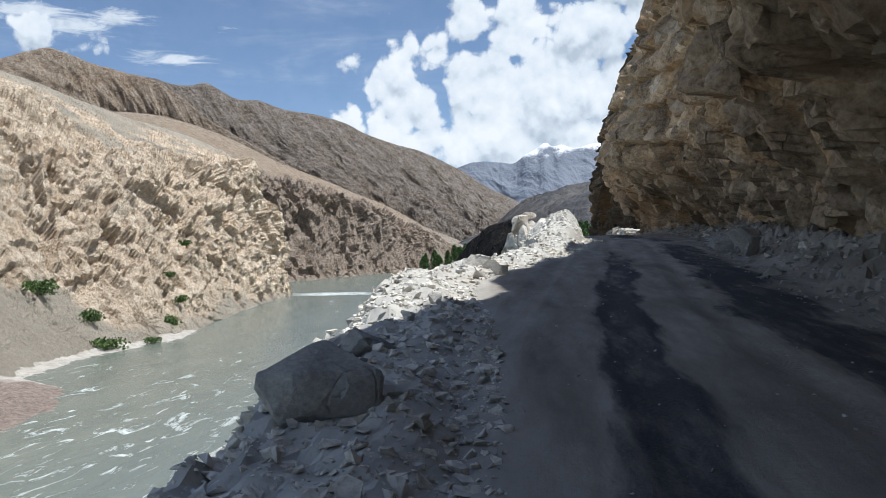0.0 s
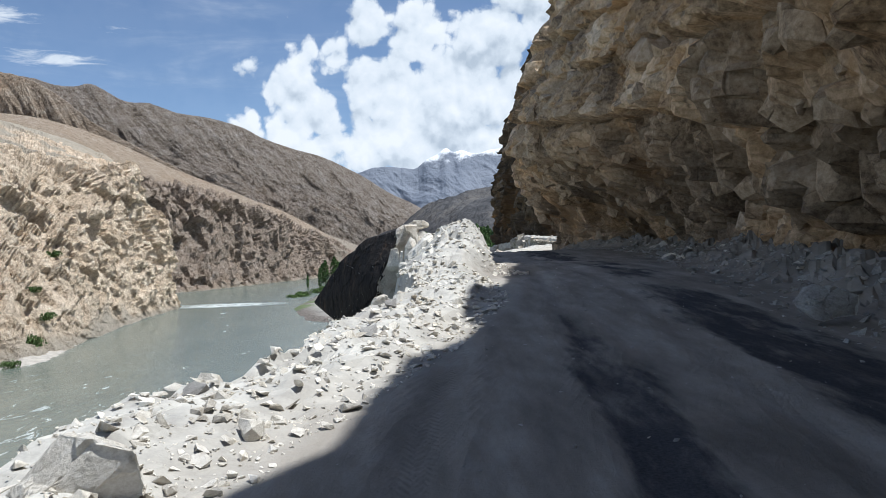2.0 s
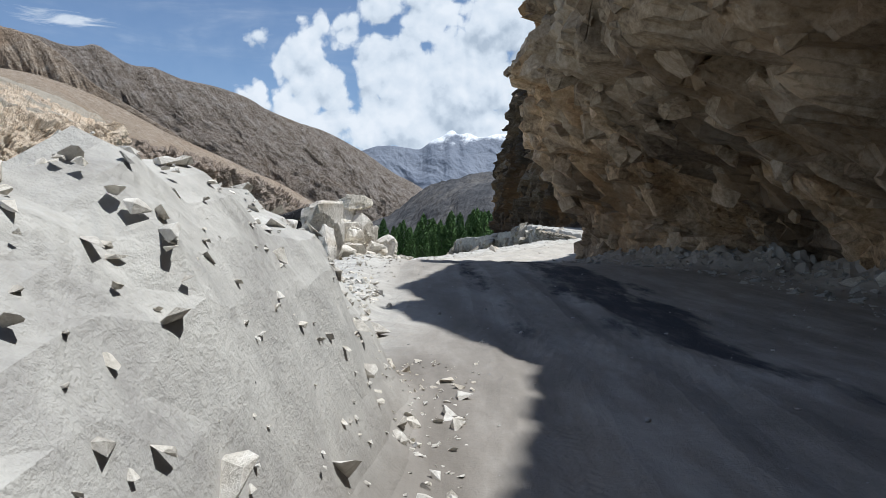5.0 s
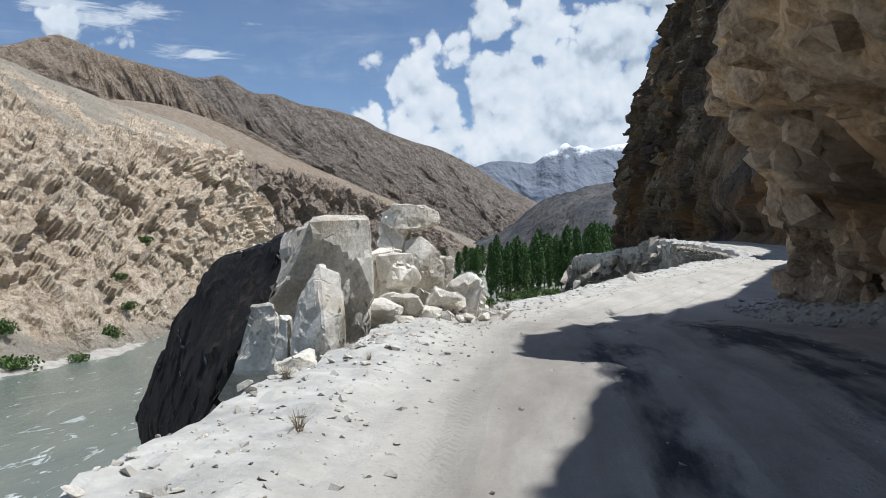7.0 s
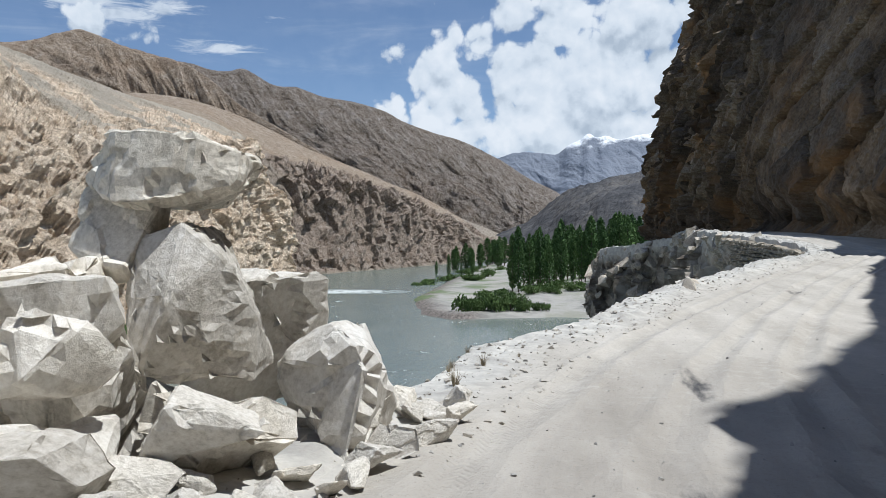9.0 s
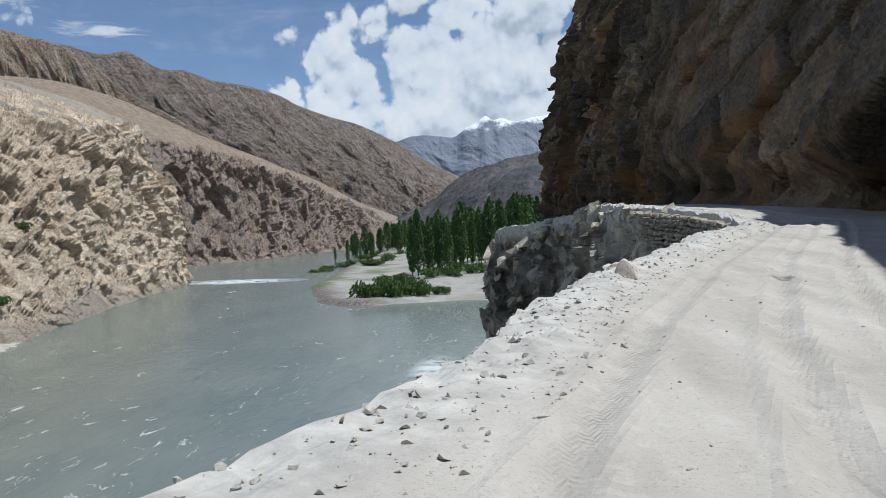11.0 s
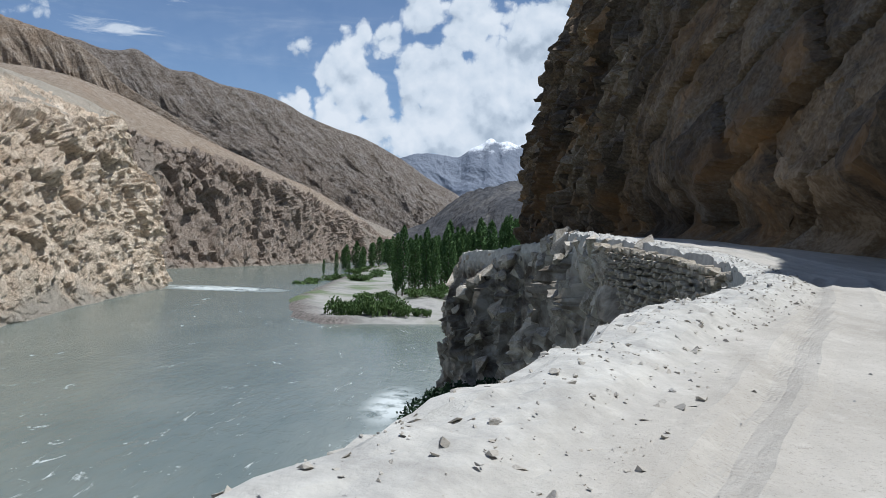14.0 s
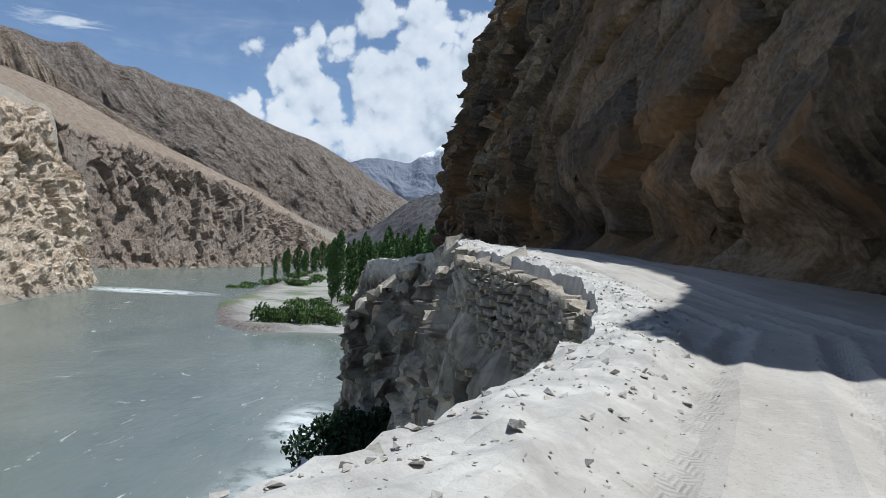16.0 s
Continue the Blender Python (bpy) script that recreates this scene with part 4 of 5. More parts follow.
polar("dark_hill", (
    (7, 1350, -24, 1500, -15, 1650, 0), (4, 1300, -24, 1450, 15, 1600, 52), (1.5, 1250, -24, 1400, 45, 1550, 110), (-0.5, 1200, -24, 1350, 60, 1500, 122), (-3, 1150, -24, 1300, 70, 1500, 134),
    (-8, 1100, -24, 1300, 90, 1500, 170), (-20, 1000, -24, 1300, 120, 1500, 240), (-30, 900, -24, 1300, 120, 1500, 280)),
    np.arange(6.5, -26, -0.06), shaded_hill_rock, {"rows": 130, "layers": (("ridge", 150, 16), ("ridge", 45, 8), ("soft", 16, 3.0))},
    "dark hill, cloud shade in its rock colour, with a pale stony rim", "hill", 1100)


def build_river():
    xs = np.r_[np.linspace(-2500, -300, 12), np.linspace(-290, 60, 60), np.linspace(80, 2500, 12)]
    ys = np.r_[np.linspace(-2500, -120, 10), np.linspace(-100, 1500, 160), np.linspace(1600, 4800, 10)]
    x, y = np.meshgrid(xs, ys)
    ob = sheet("river", np.stack([x, y, np.full(x.shape, WATER)], -1), river_water, True)
    return tagged(ob, "grey-green silty river with white foam streaks", "river", kind="structure")


build_river()


FLOOR = {}


def build_valley_floor():
    """The sand spit and the wooded floor of the side valley."""
    edge_l = curve(((345, -48), (352, -52), (372, -66), (390, -70), (420, -80), (520, -90), (650, -99), (900, -108), (1100, -110), (1600, -60)))
    edge_n = curve(((-70, 386), (-62, 362), (-52, 349), (-40, 351), (5, 359), (30, 335), (60, 320), (400, 300)))
    ys = np.r_[np.arange(300, 480, 2.0), np.arange(480, 1640, 12.0)]
    xs = np.r_[np.arange(-125, 60, 2.0), np.arange(60, 420, 10.0)]
    x, y = np.meshgrid(xs, ys)
    wob = 3.0 * fbm(np.stack([x, y, 0 * x], -1).reshape(-1, 3), 18, 4, 61).reshape(x.shape)
    inland = np.minimum(x - edge_l(np.clip(y, 345, 1600)), (y - edge_n(np.clip(x, -70, 400)))) + wob
    z = WATER - 1.0 + np.clip(inland, -4, 12) * 0.22 + np.clip(inland - 40, 0, 110) * 0.115
    z = z + 0.25 * fbm(np.stack([x, y, 0 * x], -1).reshape(-1, 3), 6, 4, 62).reshape(x.shape)
    rim = np.clip(1.7 - inland / 10.0, 0, 1) * np.clip((-34 - x) / 6, 0, 1)
    z = z + rim * (1.0 + 0.5 * blocks(np.stack([x, y, 0 * x], -1).reshape(-1, 3), 3.0, 63).reshape(x.shape)) * np.clip((inland - 3) / 3, 0, 1)
    FLOOR.update(x=xs, y=ys, z=z)
    ob = sheet("valley_floor", np.stack([x, y, z], -1), sand_bar, True, attrs={"cobble": rim})
    return tagged(ob, "pale sand spit and flat valley floor beside the river", "ground", kind="structure")


build_valley_floor()


# ---- things ----
rng = random.Random(7)


def hull_rock(seed, points=16, boxy=0.75, rounds=0, rough=0.0):
    """A broken rock of about unit size: the hull of points in a worn box, sides about -0.5..0.5."""
    r = random.Random(seed)
    bm = bmesh.new()
    for _ in range(points):
        v = Vector((r.uniform(-1, 1), r.uniform(-1, 1), r.uniform(-1, 1)))
        m = max(abs(c) for c in v)
        v = v / (m * boxy + v.length * (1 - boxy)) * r.uniform(0.86, 1.0)
        bm.verts.new(v * 0.5)
    got = bmesh.ops.convex_hull(bm, input=bm.verts)
    loose = [g for g in got["geom_interior"] if isinstance(g, bmesh.types.BMVert)]
    bmesh.ops.delete(bm, geom=loose, context="VERTS")
    bmesh.ops.dissolve_limit(bm, angle_limit=radians(9), verts=bm.verts, edges=bm.edges)
    if rounds:
        bmesh.ops.bevel(bm, geom=list(bm.edges), offset=0.022, segments=1, affect="EDGES", clamp_overlap=True)
        bmesh.ops.triangulate(bm, faces=bm.faces)
        for _ in range(rounds):
            long = [e for e in bm.edges if e.calc_length() > 0.09]
            bmesh.ops.subdivide_edges(bm, edges=long, cuts=1, use_grid_fill=True)
        for v in bm.verts:
            v.co += Vector(v.co).normalized() * rough * (noise.noise(v.co * 3.1 + Vector((seed, 0, 0))) + 0.5 * noise.noise(v.co * 9.0))
    bmesh.ops.triangulate(bm, faces=bm.faces)
    return bm


def mesh_of(name, bm, mat, smooth=False):
    me = bpy.data.meshes.new(name)
    bm.to_mesh(me)
    bm.free()
    me.materials.append(mat)
    if smooth:
        me.polygons.foreach_set("use_smooth", [True] * len(me.polygons))
    return me


def part(name, bm, mat, parent, label=""):
    ob = new(name, bm if isinstance(bm, bpy.types.Mesh) else mesh_of(name, bm, mat))
    ob.parent = parent
    return tagged(ob, label)


def placed(ob, x, y, z, size, turn=(0, 0, 0)):
    ob.matrix_basis = Matrix.LocRotScale((x, y, z), Euler([radians(a) for a in turn]), size)
    return ob


# rock blocks that stand proud of the cliffs


def cliff_blocks(parent, first, last, seed, count, low, high, sizes, mats, name, slant=(0, 0, 0), singles=300, bury=0.1):
    """Angular blocks set into the face; the nearest are parts, the rest one joined part."""
    r = random.Random(seed)
    me = parent.data
    co = np.empty(len(me.vertices) * 3, np.float32)
    me.vertices.foreach_get("co", co)
    co = co.reshape(-1, 3)
    base = road_height(co[:, 1])
    ok = np.flatnonzero((co[:, 1] > first) & (co[:, 1] < last) & (co[:, 2] - base > low) & (co[:, 2] - base < high))
    shapes = [hull_rock(seed * 31 + k, 13, 0.8) for k in range(8)]
    meshes = [mesh_of(name, b.copy(), mats[k % len(mats)]) for k, b in enumerate(shapes)]
    picks = [co[ok[r.randrange(len(ok))]] for _ in range(count)]
    verts, faces, tone = [], [], []
    for n, p in enumerate(picks):
        s = sizes[0] * (sizes[1] / sizes[0]) ** (r.random() ** 1.7)
        dims = Vector((s * r.uniform(0.6, 1.0), s * r.uniform(0.8, 1.4), s * r.uniform(0.5, 0.9)))
        rot = Euler([radians(a + r.gauss(0, 22)) for a in slant])
        x = p[0] + bury * s
        if low > 0:
            # none reaches past the line of the brows
            x = max(x, float(brow_line(p[1])) + (p[2] - float(road_height(p[1]))) / math.tan(radians(SUN_EL)) - float(np.interp(p[1], (112, 178), (0, 18))) + 0.55 * max(dims))
        m = Matrix.LocRotScale((x, p[1], p[2]), rot, dims)
        if n < singles:
            ob = new(name, meshes[n % len(meshes)])
            ob.parent = parent
            ob.matrix_basis = m
        else:
            b = shapes[n % len(shapes)]
            k = len(verts)
            b.verts.index_update()
            verts += [m @ v.co for v in b.verts]
            faces += [[k + v.index for v in f.verts] for f in b.faces]
    if verts:
        rest = bpy.data.meshes.new(name + "s")
        rest.from_pydata(verts, [], faces)
        rest.materials.append(mats[0])
        tagged(part(name + "s", rest, None, parent), kind="stuff")
    for b in shapes:
        b.free()


cliff_near = bpy.data.objects["cliff_near"]
cliff_far = bpy.data.objects["cliff_far"]


# ---- boulders along the drop ----
def stained_material():
    """Pale stone under a black varnish that runs down in streaks."""
    m, k = material("black_varnished_rock")
    at = k.n("ShaderNodeTexCoord").outputs["Object"]
    run = k.n("ShaderNodeMapping", Vector=at, Scale=(1.6, 1.6, 0.25)).outputs[0]
    streak = k.noise(run, 1.3, 8.0, 0.65, 0.5)
    colour = k.ramp(streak, ((0.42, (0.009, 0.008, 0.008)), (0.58, (0.022, 0.017, 0.014)), (0.70, (0.08, 0.045, 0.028)), (0.82, (0.30, 0.25, 0.2))))
    finish(k, colour, 0.75, k.noise(at, 3.0, 9.0, 0.7), 0.6, 0.12)
    return m


black_varnish = stained_material()


def rock_mass(corners, edge=0.3, relief=0.1, bevel=0.05, seed=0, big=1.1):
    """A big broken rock: the hull of its corners, cut into stepped facets."""
    bm = bmesh.new()
    for c in corners:
        bm.verts.new(c)
    bmesh.ops.convex_hull(bm, input=bm.verts)
    bmesh.ops.dissolve_limit(bm, angle_limit=radians(4), verts=bm.verts, edges=bm.edges)
    bmesh.ops.bevel(bm, geom=list(bm.edges), offset=bevel, segments=1, affect="EDGES", clamp_overlap=True)
    bmesh.ops.triangulate(bm, faces=bm.faces)
    for _ in range(6):
        bmesh.ops.subdivide_edges(bm, edges=[e for e in bm.edges if e.calc_length() > edge], cuts=1)
        bmesh.ops.triangulate(bm, faces=bm.faces)
    bm.normal_update()
    co = np.array([v.co for v in bm.verts])
    bend = co + 0.25 * np.stack([fbm(co, 0.9, 2, seed + q) for q in (1, 2, 3)], 1)
    step = relief * (0.8 * blocks(bend, big, seed, 0.9, (1, 1, 1.3)) + 0.3 * blocks(bend, 0.4, seed + 5, 0.9) + 0.7 * fbm(co, 1.5, 5, seed + 9, 0.6))
    for v, s in zip(bm.verts, step):
        v.co += v.normal * (s - relief * 0.4)
    bm.normal_update()
    return bm


def great_boulder():
    """The split boulder that leans out over the river: its river side carries black varnish."""
    bm = rock_mass(((-2.05, 58.2, 3.58), (-1.55, 58.0, 3.72), (-1.0, 59.0, 3.78), (-2.2, 61.5, 3.75), (-4.0, 60.0, 3.05), (-4.95, 61.0, 2.5), (-5.3, 61.0, 0.9), (-5.8, 61.9, 1.9), (-6.2, 62.2, 0.6), (-7.9, 64.0, -0.75), (-6.4, 62.0, -1.6), (-5.0, 63.0, 2.2),
                    (-3.3, 57.7, 0.6), (-3.6, 58.4, -1.5), (-2.25, 58.3, 2.7), (-2.6, 58.1, 1.6), (-1.0, 59.4, 1.6), (-2.0, 62.5, 0.5), (-2.2, 59.4, -1.5), (-5.5, 63.5, -2.5), (-2.5, 62.5, -3.0)), 0.13, 0.07, 0.06, 71, 1.6)
    me = bpy.data.meshes.new("split_boulder")
    river_way = Vector((-0.80, -0.58, 0.0))
    for f in bm.faces:
        c = f.calc_center_median()
        f.material_index = 1 if c.x < np.interp(c.z, (0.6, 1.6, 2.7, 3.6), (-3.1, -2.55, -2.25, -2.1)) + 0.12 * noise.noise(c * 1.3) + 0.08 * noise.noise(c * 4) and f.normal.dot(river_way) > 0.0 else 0
    bm.to_mesh(me)
    bm.free()
    me.materials.append(pale_rock)
    me.materials.append(black_varnish)
    return tagged(new("split_boulder", me), "huge split boulder, pale stone with a black-stained face over the river", "boulder")


great_boulder()

def worn_box(seed, points=13, boxy=0.8):
    """Corners of a broken block about one metre across."""
    r = random.Random(seed)
    out = []
    for _ in range(points):
        v = Vector((r.uniform(-1, 1), r.uniform(-1, 1), r.uniform(-1, 1)))
        m = max(abs(c) for c in v)
        out.append(0.5 * v / (m * boxy + v.length * (1 - boxy)) * r.uniform(0.88, 1.0))
    return out


BOULDERS = [rock_mass(worn_box(900 + k), 0.09, 0.035, 0.035, 940 + k, 0.45) for k in range(7)]
BOULDER_PALE = [mesh_of("boulder", b.copy(), pale_rock) for b in BOULDERS]
BOULDER_GREY = [mesh_of("boulder", b.copy(), grey_rock) for b in BOULDERS]


def boulder(k, x, y, z, size, turn, label, grey=False, group=""):
    ob = new("boulder", (BOULDER_GREY if grey else BOULDER_PALE)[k % 7])
    placed(ob, x, y, z, size, turn)
    return tagged(ob, label, "boulder", group)


STACK = "pale boulders piled beside the road"
# piled against the split boulder
def cut_block(name, corners, mat, label, group="", seed=0, edge=0.09, relief=0.045):
    """One broken block with its own corners."""
    return tagged(new(name, mesh_of(name, rock_mass(corners, edge, relief, 0.035, seed, 0.6), mat)), label, "boulder", group)


cut_block("boulder", ((-1.38, 57.5, 3.1), (-1.05, 57.6, 2.95), (-1.75, 57.45, 2.35), (-0.92, 57.3, 2.4), (-1.72, 57.2, 1.5), (-0.98, 57.05, 1.6), (-1.3, 58.5, 2.7), (-1.2, 58.5, 1.3), (-1.15, 57.0, 2.2)), pale_rock, "pale angular boulder standing against the split boulder", STACK, 81)
cut_block("boulder", ((-1.62, 56.3, 1.85), (-1.2, 56.25, 1.98), (-1.02, 56.5, 1.85), (-1.6, 56.4, 1.0), (-1.05, 56.3, 1.2), (-1.3, 57.1, 1.95), (-1.1, 57.0, 1.2), (-1.35, 56.1, 1.35)), pale_rock, "pale angular boulder lying in front of a split boulder", STACK, 82)
cut_block("boulder", ((-2.5, 57.75, 2.45), (-2.05, 57.65, 2.5), (-1.95, 57.6, 1.5), (-2.75, 57.7, 1.45), (-2.35, 58.2, 2.5), (-2.0, 58.2, 1.2), (-2.7, 58.2, 1.1)), pale_rock, "pale slab leaning on the split boulder", STACK, 83, 0.1, 0.03)
cut_block("boulder", ((-1.95, 57.4, 2.35), (-1.75, 57.35, 2.3), (-1.72, 57.3, 1.3), (-2.05, 57.35, 1.2), (-1.85, 57.8, 2.3), (-1.8, 57.8, 1.1)), pale_rock, "narrow pale block wedged between two boulders", STACK, 84, 0.1, 0.03)
outcrop = new("cracked_outcrop")
tagged(outcrop, "white cracked rock mass at the heart of a boulder pile", "rock")
for k, (x, y, z, size, turn) in enumerate(((-1.15, 60.95, 2.05, (1.3, 1.1, 1.1), (8, 6, 20)), (-1.85, 61.9, 2.4, (1.3, 1.5, 2.1), (0, 12, 10)), (-1.2, 61.75, 2.6, (0.9, 0.9, 1.5), (10, -14, 35)), (-0.35, 61.9, 2.05, (0.9, 1.0, 0.9), (-8, 14, 50)),
                                           (-0.05, 63.4, 2.2, (1.0, 2.2, 1.3), (0, 16, 5)), (-1.1, 64.1, 2.5, (1.6, 1.6, 1.6), (6, 4, 30)), (-1.6, 63.0, 2.0, (2.0, 2.6, 1.8), (0, 0, 12)), (-0.9, 61.2, 2.75, (0.6, 0.5, 0.6), (20, 10, 60)))):
    m = Matrix.LocRotScale((x, y, z), Euler([radians(a) for a in turn]), size)
    part("rock_piece", rock_mass([m @ c for c in worn_box(960 + k, 14, 0.85)], 0.12, 0.07, 0.035, 33 + k, 0.55), pale_rock, outcrop)
boulder(3, -1.95, 61.2, 3.25, (0.8, 0.9, 1.25), (10, 5, 10), "pale boulder wedged beside the split boulder", group=STACK)
cut_block("boulder", ((-1.2, 62.4, 3.42), (-0.75, 62.3, 3.56), (-0.42, 62.3, 3.3), (-0.28, 62.5, 2.9), (-0.3, 62.5, 2.35), (-0.95, 62.0, 2.45), (-1.2, 62.3, 2.9), (-0.9, 63.2, 3.5), (-0.4, 63.2, 2.4), (-0.7, 61.95, 3.0)), pale_rock, "tall pale upright boulder under a cap stone", STACK, 85)
boulder(6, -1.35, 62.5, 3.5, (0.7, 0.8, 0.75), (30, 10, 0), "pale boulder under a cap stone", group=STACK)
cut_block("boulder", ((-1.72, 62.6, 4.0), (-1.62, 62.5, 3.78), (-1.3, 62.3, 4.2), (-0.75, 62.3, 4.16), (-0.4, 62.6, 4.02), (-0.42, 62.5, 3.74), (-0.8, 62.2, 3.62), (-1.25, 62.2, 3.6), (-1.4, 63.5, 4.05), (-0.6, 63.4, 4.0), (-1.0, 63.5, 3.6)), pale_rock, "pale cap boulder balanced on top of a rock pile", STACK, 86)
boulder(2, -0.75, 60.75, 2.2, (0.9, 0.7, 0.6), (15, 12, 70), "low pale boulder at the foot of a rock pile", group=STACK)
boulder(1, -0.2, 61.5, 2.2, (0.75, 0.6, 0.6), (-8, 22, 15), "low pale boulder at the foot of a rock pile", group=STACK)
boulder(0, -1.15, 60.3, 2.2, (0.9, 0.7, 0.5), (5, 10, 30), "low pale slab beside the road", group=STACK)
boulder(6, 0.2, 63.0, 2.0, (0.5, 0.6, 0.4), (0, 15, 10), "low pale boulder beside the road", group=STACK)

for k in range(26):
    r = random.Random(400 + k)
    y, s = r.uniform(59.4, 65.4), r.uniform(0.18, 0.5)
    x = float(np.interp(y, (59.4, 60.6, 61.4, 63.6, 65.4), (-1.0, -0.5, 0.1, 0.6, 0.5))) + r.uniform(-0.3, 0.35)
    boulder(k, x, y, ground_z(x, y) + 0.2 * s, (s * r.uniform(0.9, 1.5), s, s * r.uniform(0.5, 0.8)), (r.uniform(-20, 20), r.uniform(-20, 20), r.uniform(0, 360)), "pale broken block at the foot of a rock pile", group=STACK)

EDGE = "boulders along the drop"
boulder(0, -1.6, 5.3, 0.5, (1.02, 0.95, 0.9), (6, 4, 25), "grey rounded boulder on the rubble edge of the road", True, EDGE)
boulder(1, -1.75, 7.6, 0.5, (0.55, 0.8, 0.4), (0, 25, 30), "grey flat boulder on the rubble edge", True, EDGE)
boulder(2, -1.0, 17.6, 1.02, (0.55, 0.46, 0.48), (0, 8, 12), "pale square-cut boulder on the rubble edge", False, EDGE)
boulder(3, -1.55, 18.5, 1.1, (0.8, 0.75, 0.5), (10, -20, 40), "pale pointed boulder on the rubble edge", False, EDGE)
boulder(5, -1.35, 16.7, 0.9, (0.42, 0.3, 0.26), (0, 0, 30), "small pale boulder on the rubble edge", False, EDGE)
cut_block("boulder", ((-1.1, 30.8, 1.3), (-0.75, 30.7, 1.42), (-0.6, 30.8, 1.15), (-1.2, 30.7, 0.85), (-0.7, 30.6, 0.8), (-1.0, 31.4, 1.35), (-0.6, 31.3, 0.8)), pale_rock, "white square boulder at the brink", EDGE, 90, 0.06, 0.03)
cut_block("boulder", ((-1.5, 30.2, 0.85), (-0.9, 29.9, 1.0), (-0.4, 30.1, 0.95), (-1.55, 30.0, 0.0), (-0.6, 29.7, 0.2), (-1.4, 31.2, 0.9), (-0.4, 31.2, 0.9), (-1.5, 31.0, -0.6), (-0.4, 30.4, -0.6), (-1.0, 29.8, 0.5)), pale_rock, "pale block with a grey face at the brink", EDGE, 91, 0.08, 0.05)
cut_block("boulder", ((-0.25, 33.9, 1.95), (0.3, 33.6, 2.2), (0.75, 33.8, 2.15), (-0.1, 33.5, 1.7), (0.6, 33.4, 1.85), (0.2, 34.8, 2.3), (0.7, 34.6, 1.9)), pale_rock, "long pale slab lying on the rubble heap", EDGE, 92, 0.07, 0.03)
cut_block("boulder", ((-0.6, 36.4, 2.1), (-0.1, 36.2, 2.6), (0.2, 36.4, 2.75), (-0.5, 36.1, 1.8), (0.25, 36.2, 2.3), (0.0, 37.2, 2.8), (-0.6, 37.0, 2.2)), pale_rock, "pale slab tilted on the rubble heap", EDGE, 93, 0.07, 0.03)
boulder(2, 5.3, 21.9, 1.5, (0.95, 0.8, 0.85), (4, 8, 10), "reddish-grey square boulder at the foot of the cliff", True, "boulders under the cliff")
boulder(3, 5.25, 24.2, 1.45, (0.7, 0.8, 0.5), (10, 0, 50), "grey boulder at the foot of the cliff", True, "boulders under the cliff")
cut_block("boulder", ((4.74, 82.0, 1.6), (5.3, 81.75, 1.55), (5.32, 82.2, 1.6), (5.02, 82.1, 2.26), (4.92, 82.15, 2.17), (4.78, 82.6, 1.7), (5.2, 82.6, 1.95), (5.2, 82.0, 2.1), (5.25, 81.8, 1.85)), tan_rock, "tan pyramid-shaped boulder at the brink", EDGE, 87, 0.05, 0.02)
cut_block("boulder", ((4.8, 83.3, 1.8), (5.0, 83.2, 2.08), (5.35, 83.2, 2.12), (5.58, 83.3, 1.95), (5.55, 83.1, 1.78), (5.0, 83.0, 1.65), (5.4, 83.9, 2.0), (4.85, 83.9, 1.9)), tan_rock, "tan flat boulder at the brink", EDGE, 88, 0.05, 0.02)
cut_block("boulder", ((4.3, 81.5, 1.5), (4.58, 81.45, 1.55), (4.56, 81.55, 1.86), (4.33, 81.6, 1.84), (4.4, 81.6, 1.9), (4.35, 82.0, 1.8), (4.55, 82.0, 1.6)), tan_rock, "small pale square boulder at the brink", EDGE, 89, 0.05, 0.02)
boulder(5, 5.0, 83.6, 1.9, (0.42, 0.3, 0.26), (0, -10, 120), "pale boulder at the brink", False, EDGE)
boulder(3, 8.9, 91.6, 2.15, (0.5, 0.22, 0.16), (0, 8, -30), "flat brown stone at the brink", False, EDGE)


# washed boulders under the crag
for k in range(16):
    r = random.Random(520 + k)
    s = r.uniform(1.2, 4.0)
    boulder(k, r.uniform(-1.5, 9), r.uniform(150, 182), WATER + r.uniform(0.2, 3.5), (s, s * 0.9, s * 0.8), (r.uniform(-30, 30), r.uniform(-30, 30), r.uniform(0, 360)), "grey washed boulder in the water under the crag", True, "boulders under the crag")


# ---- loose stones ----
STONES = [mesh_of("stone", hull_rock(300 + k, 12, 0.6), (pale_rock, pale_rock, grey_rock)[k % 3]) for k in range(9)]


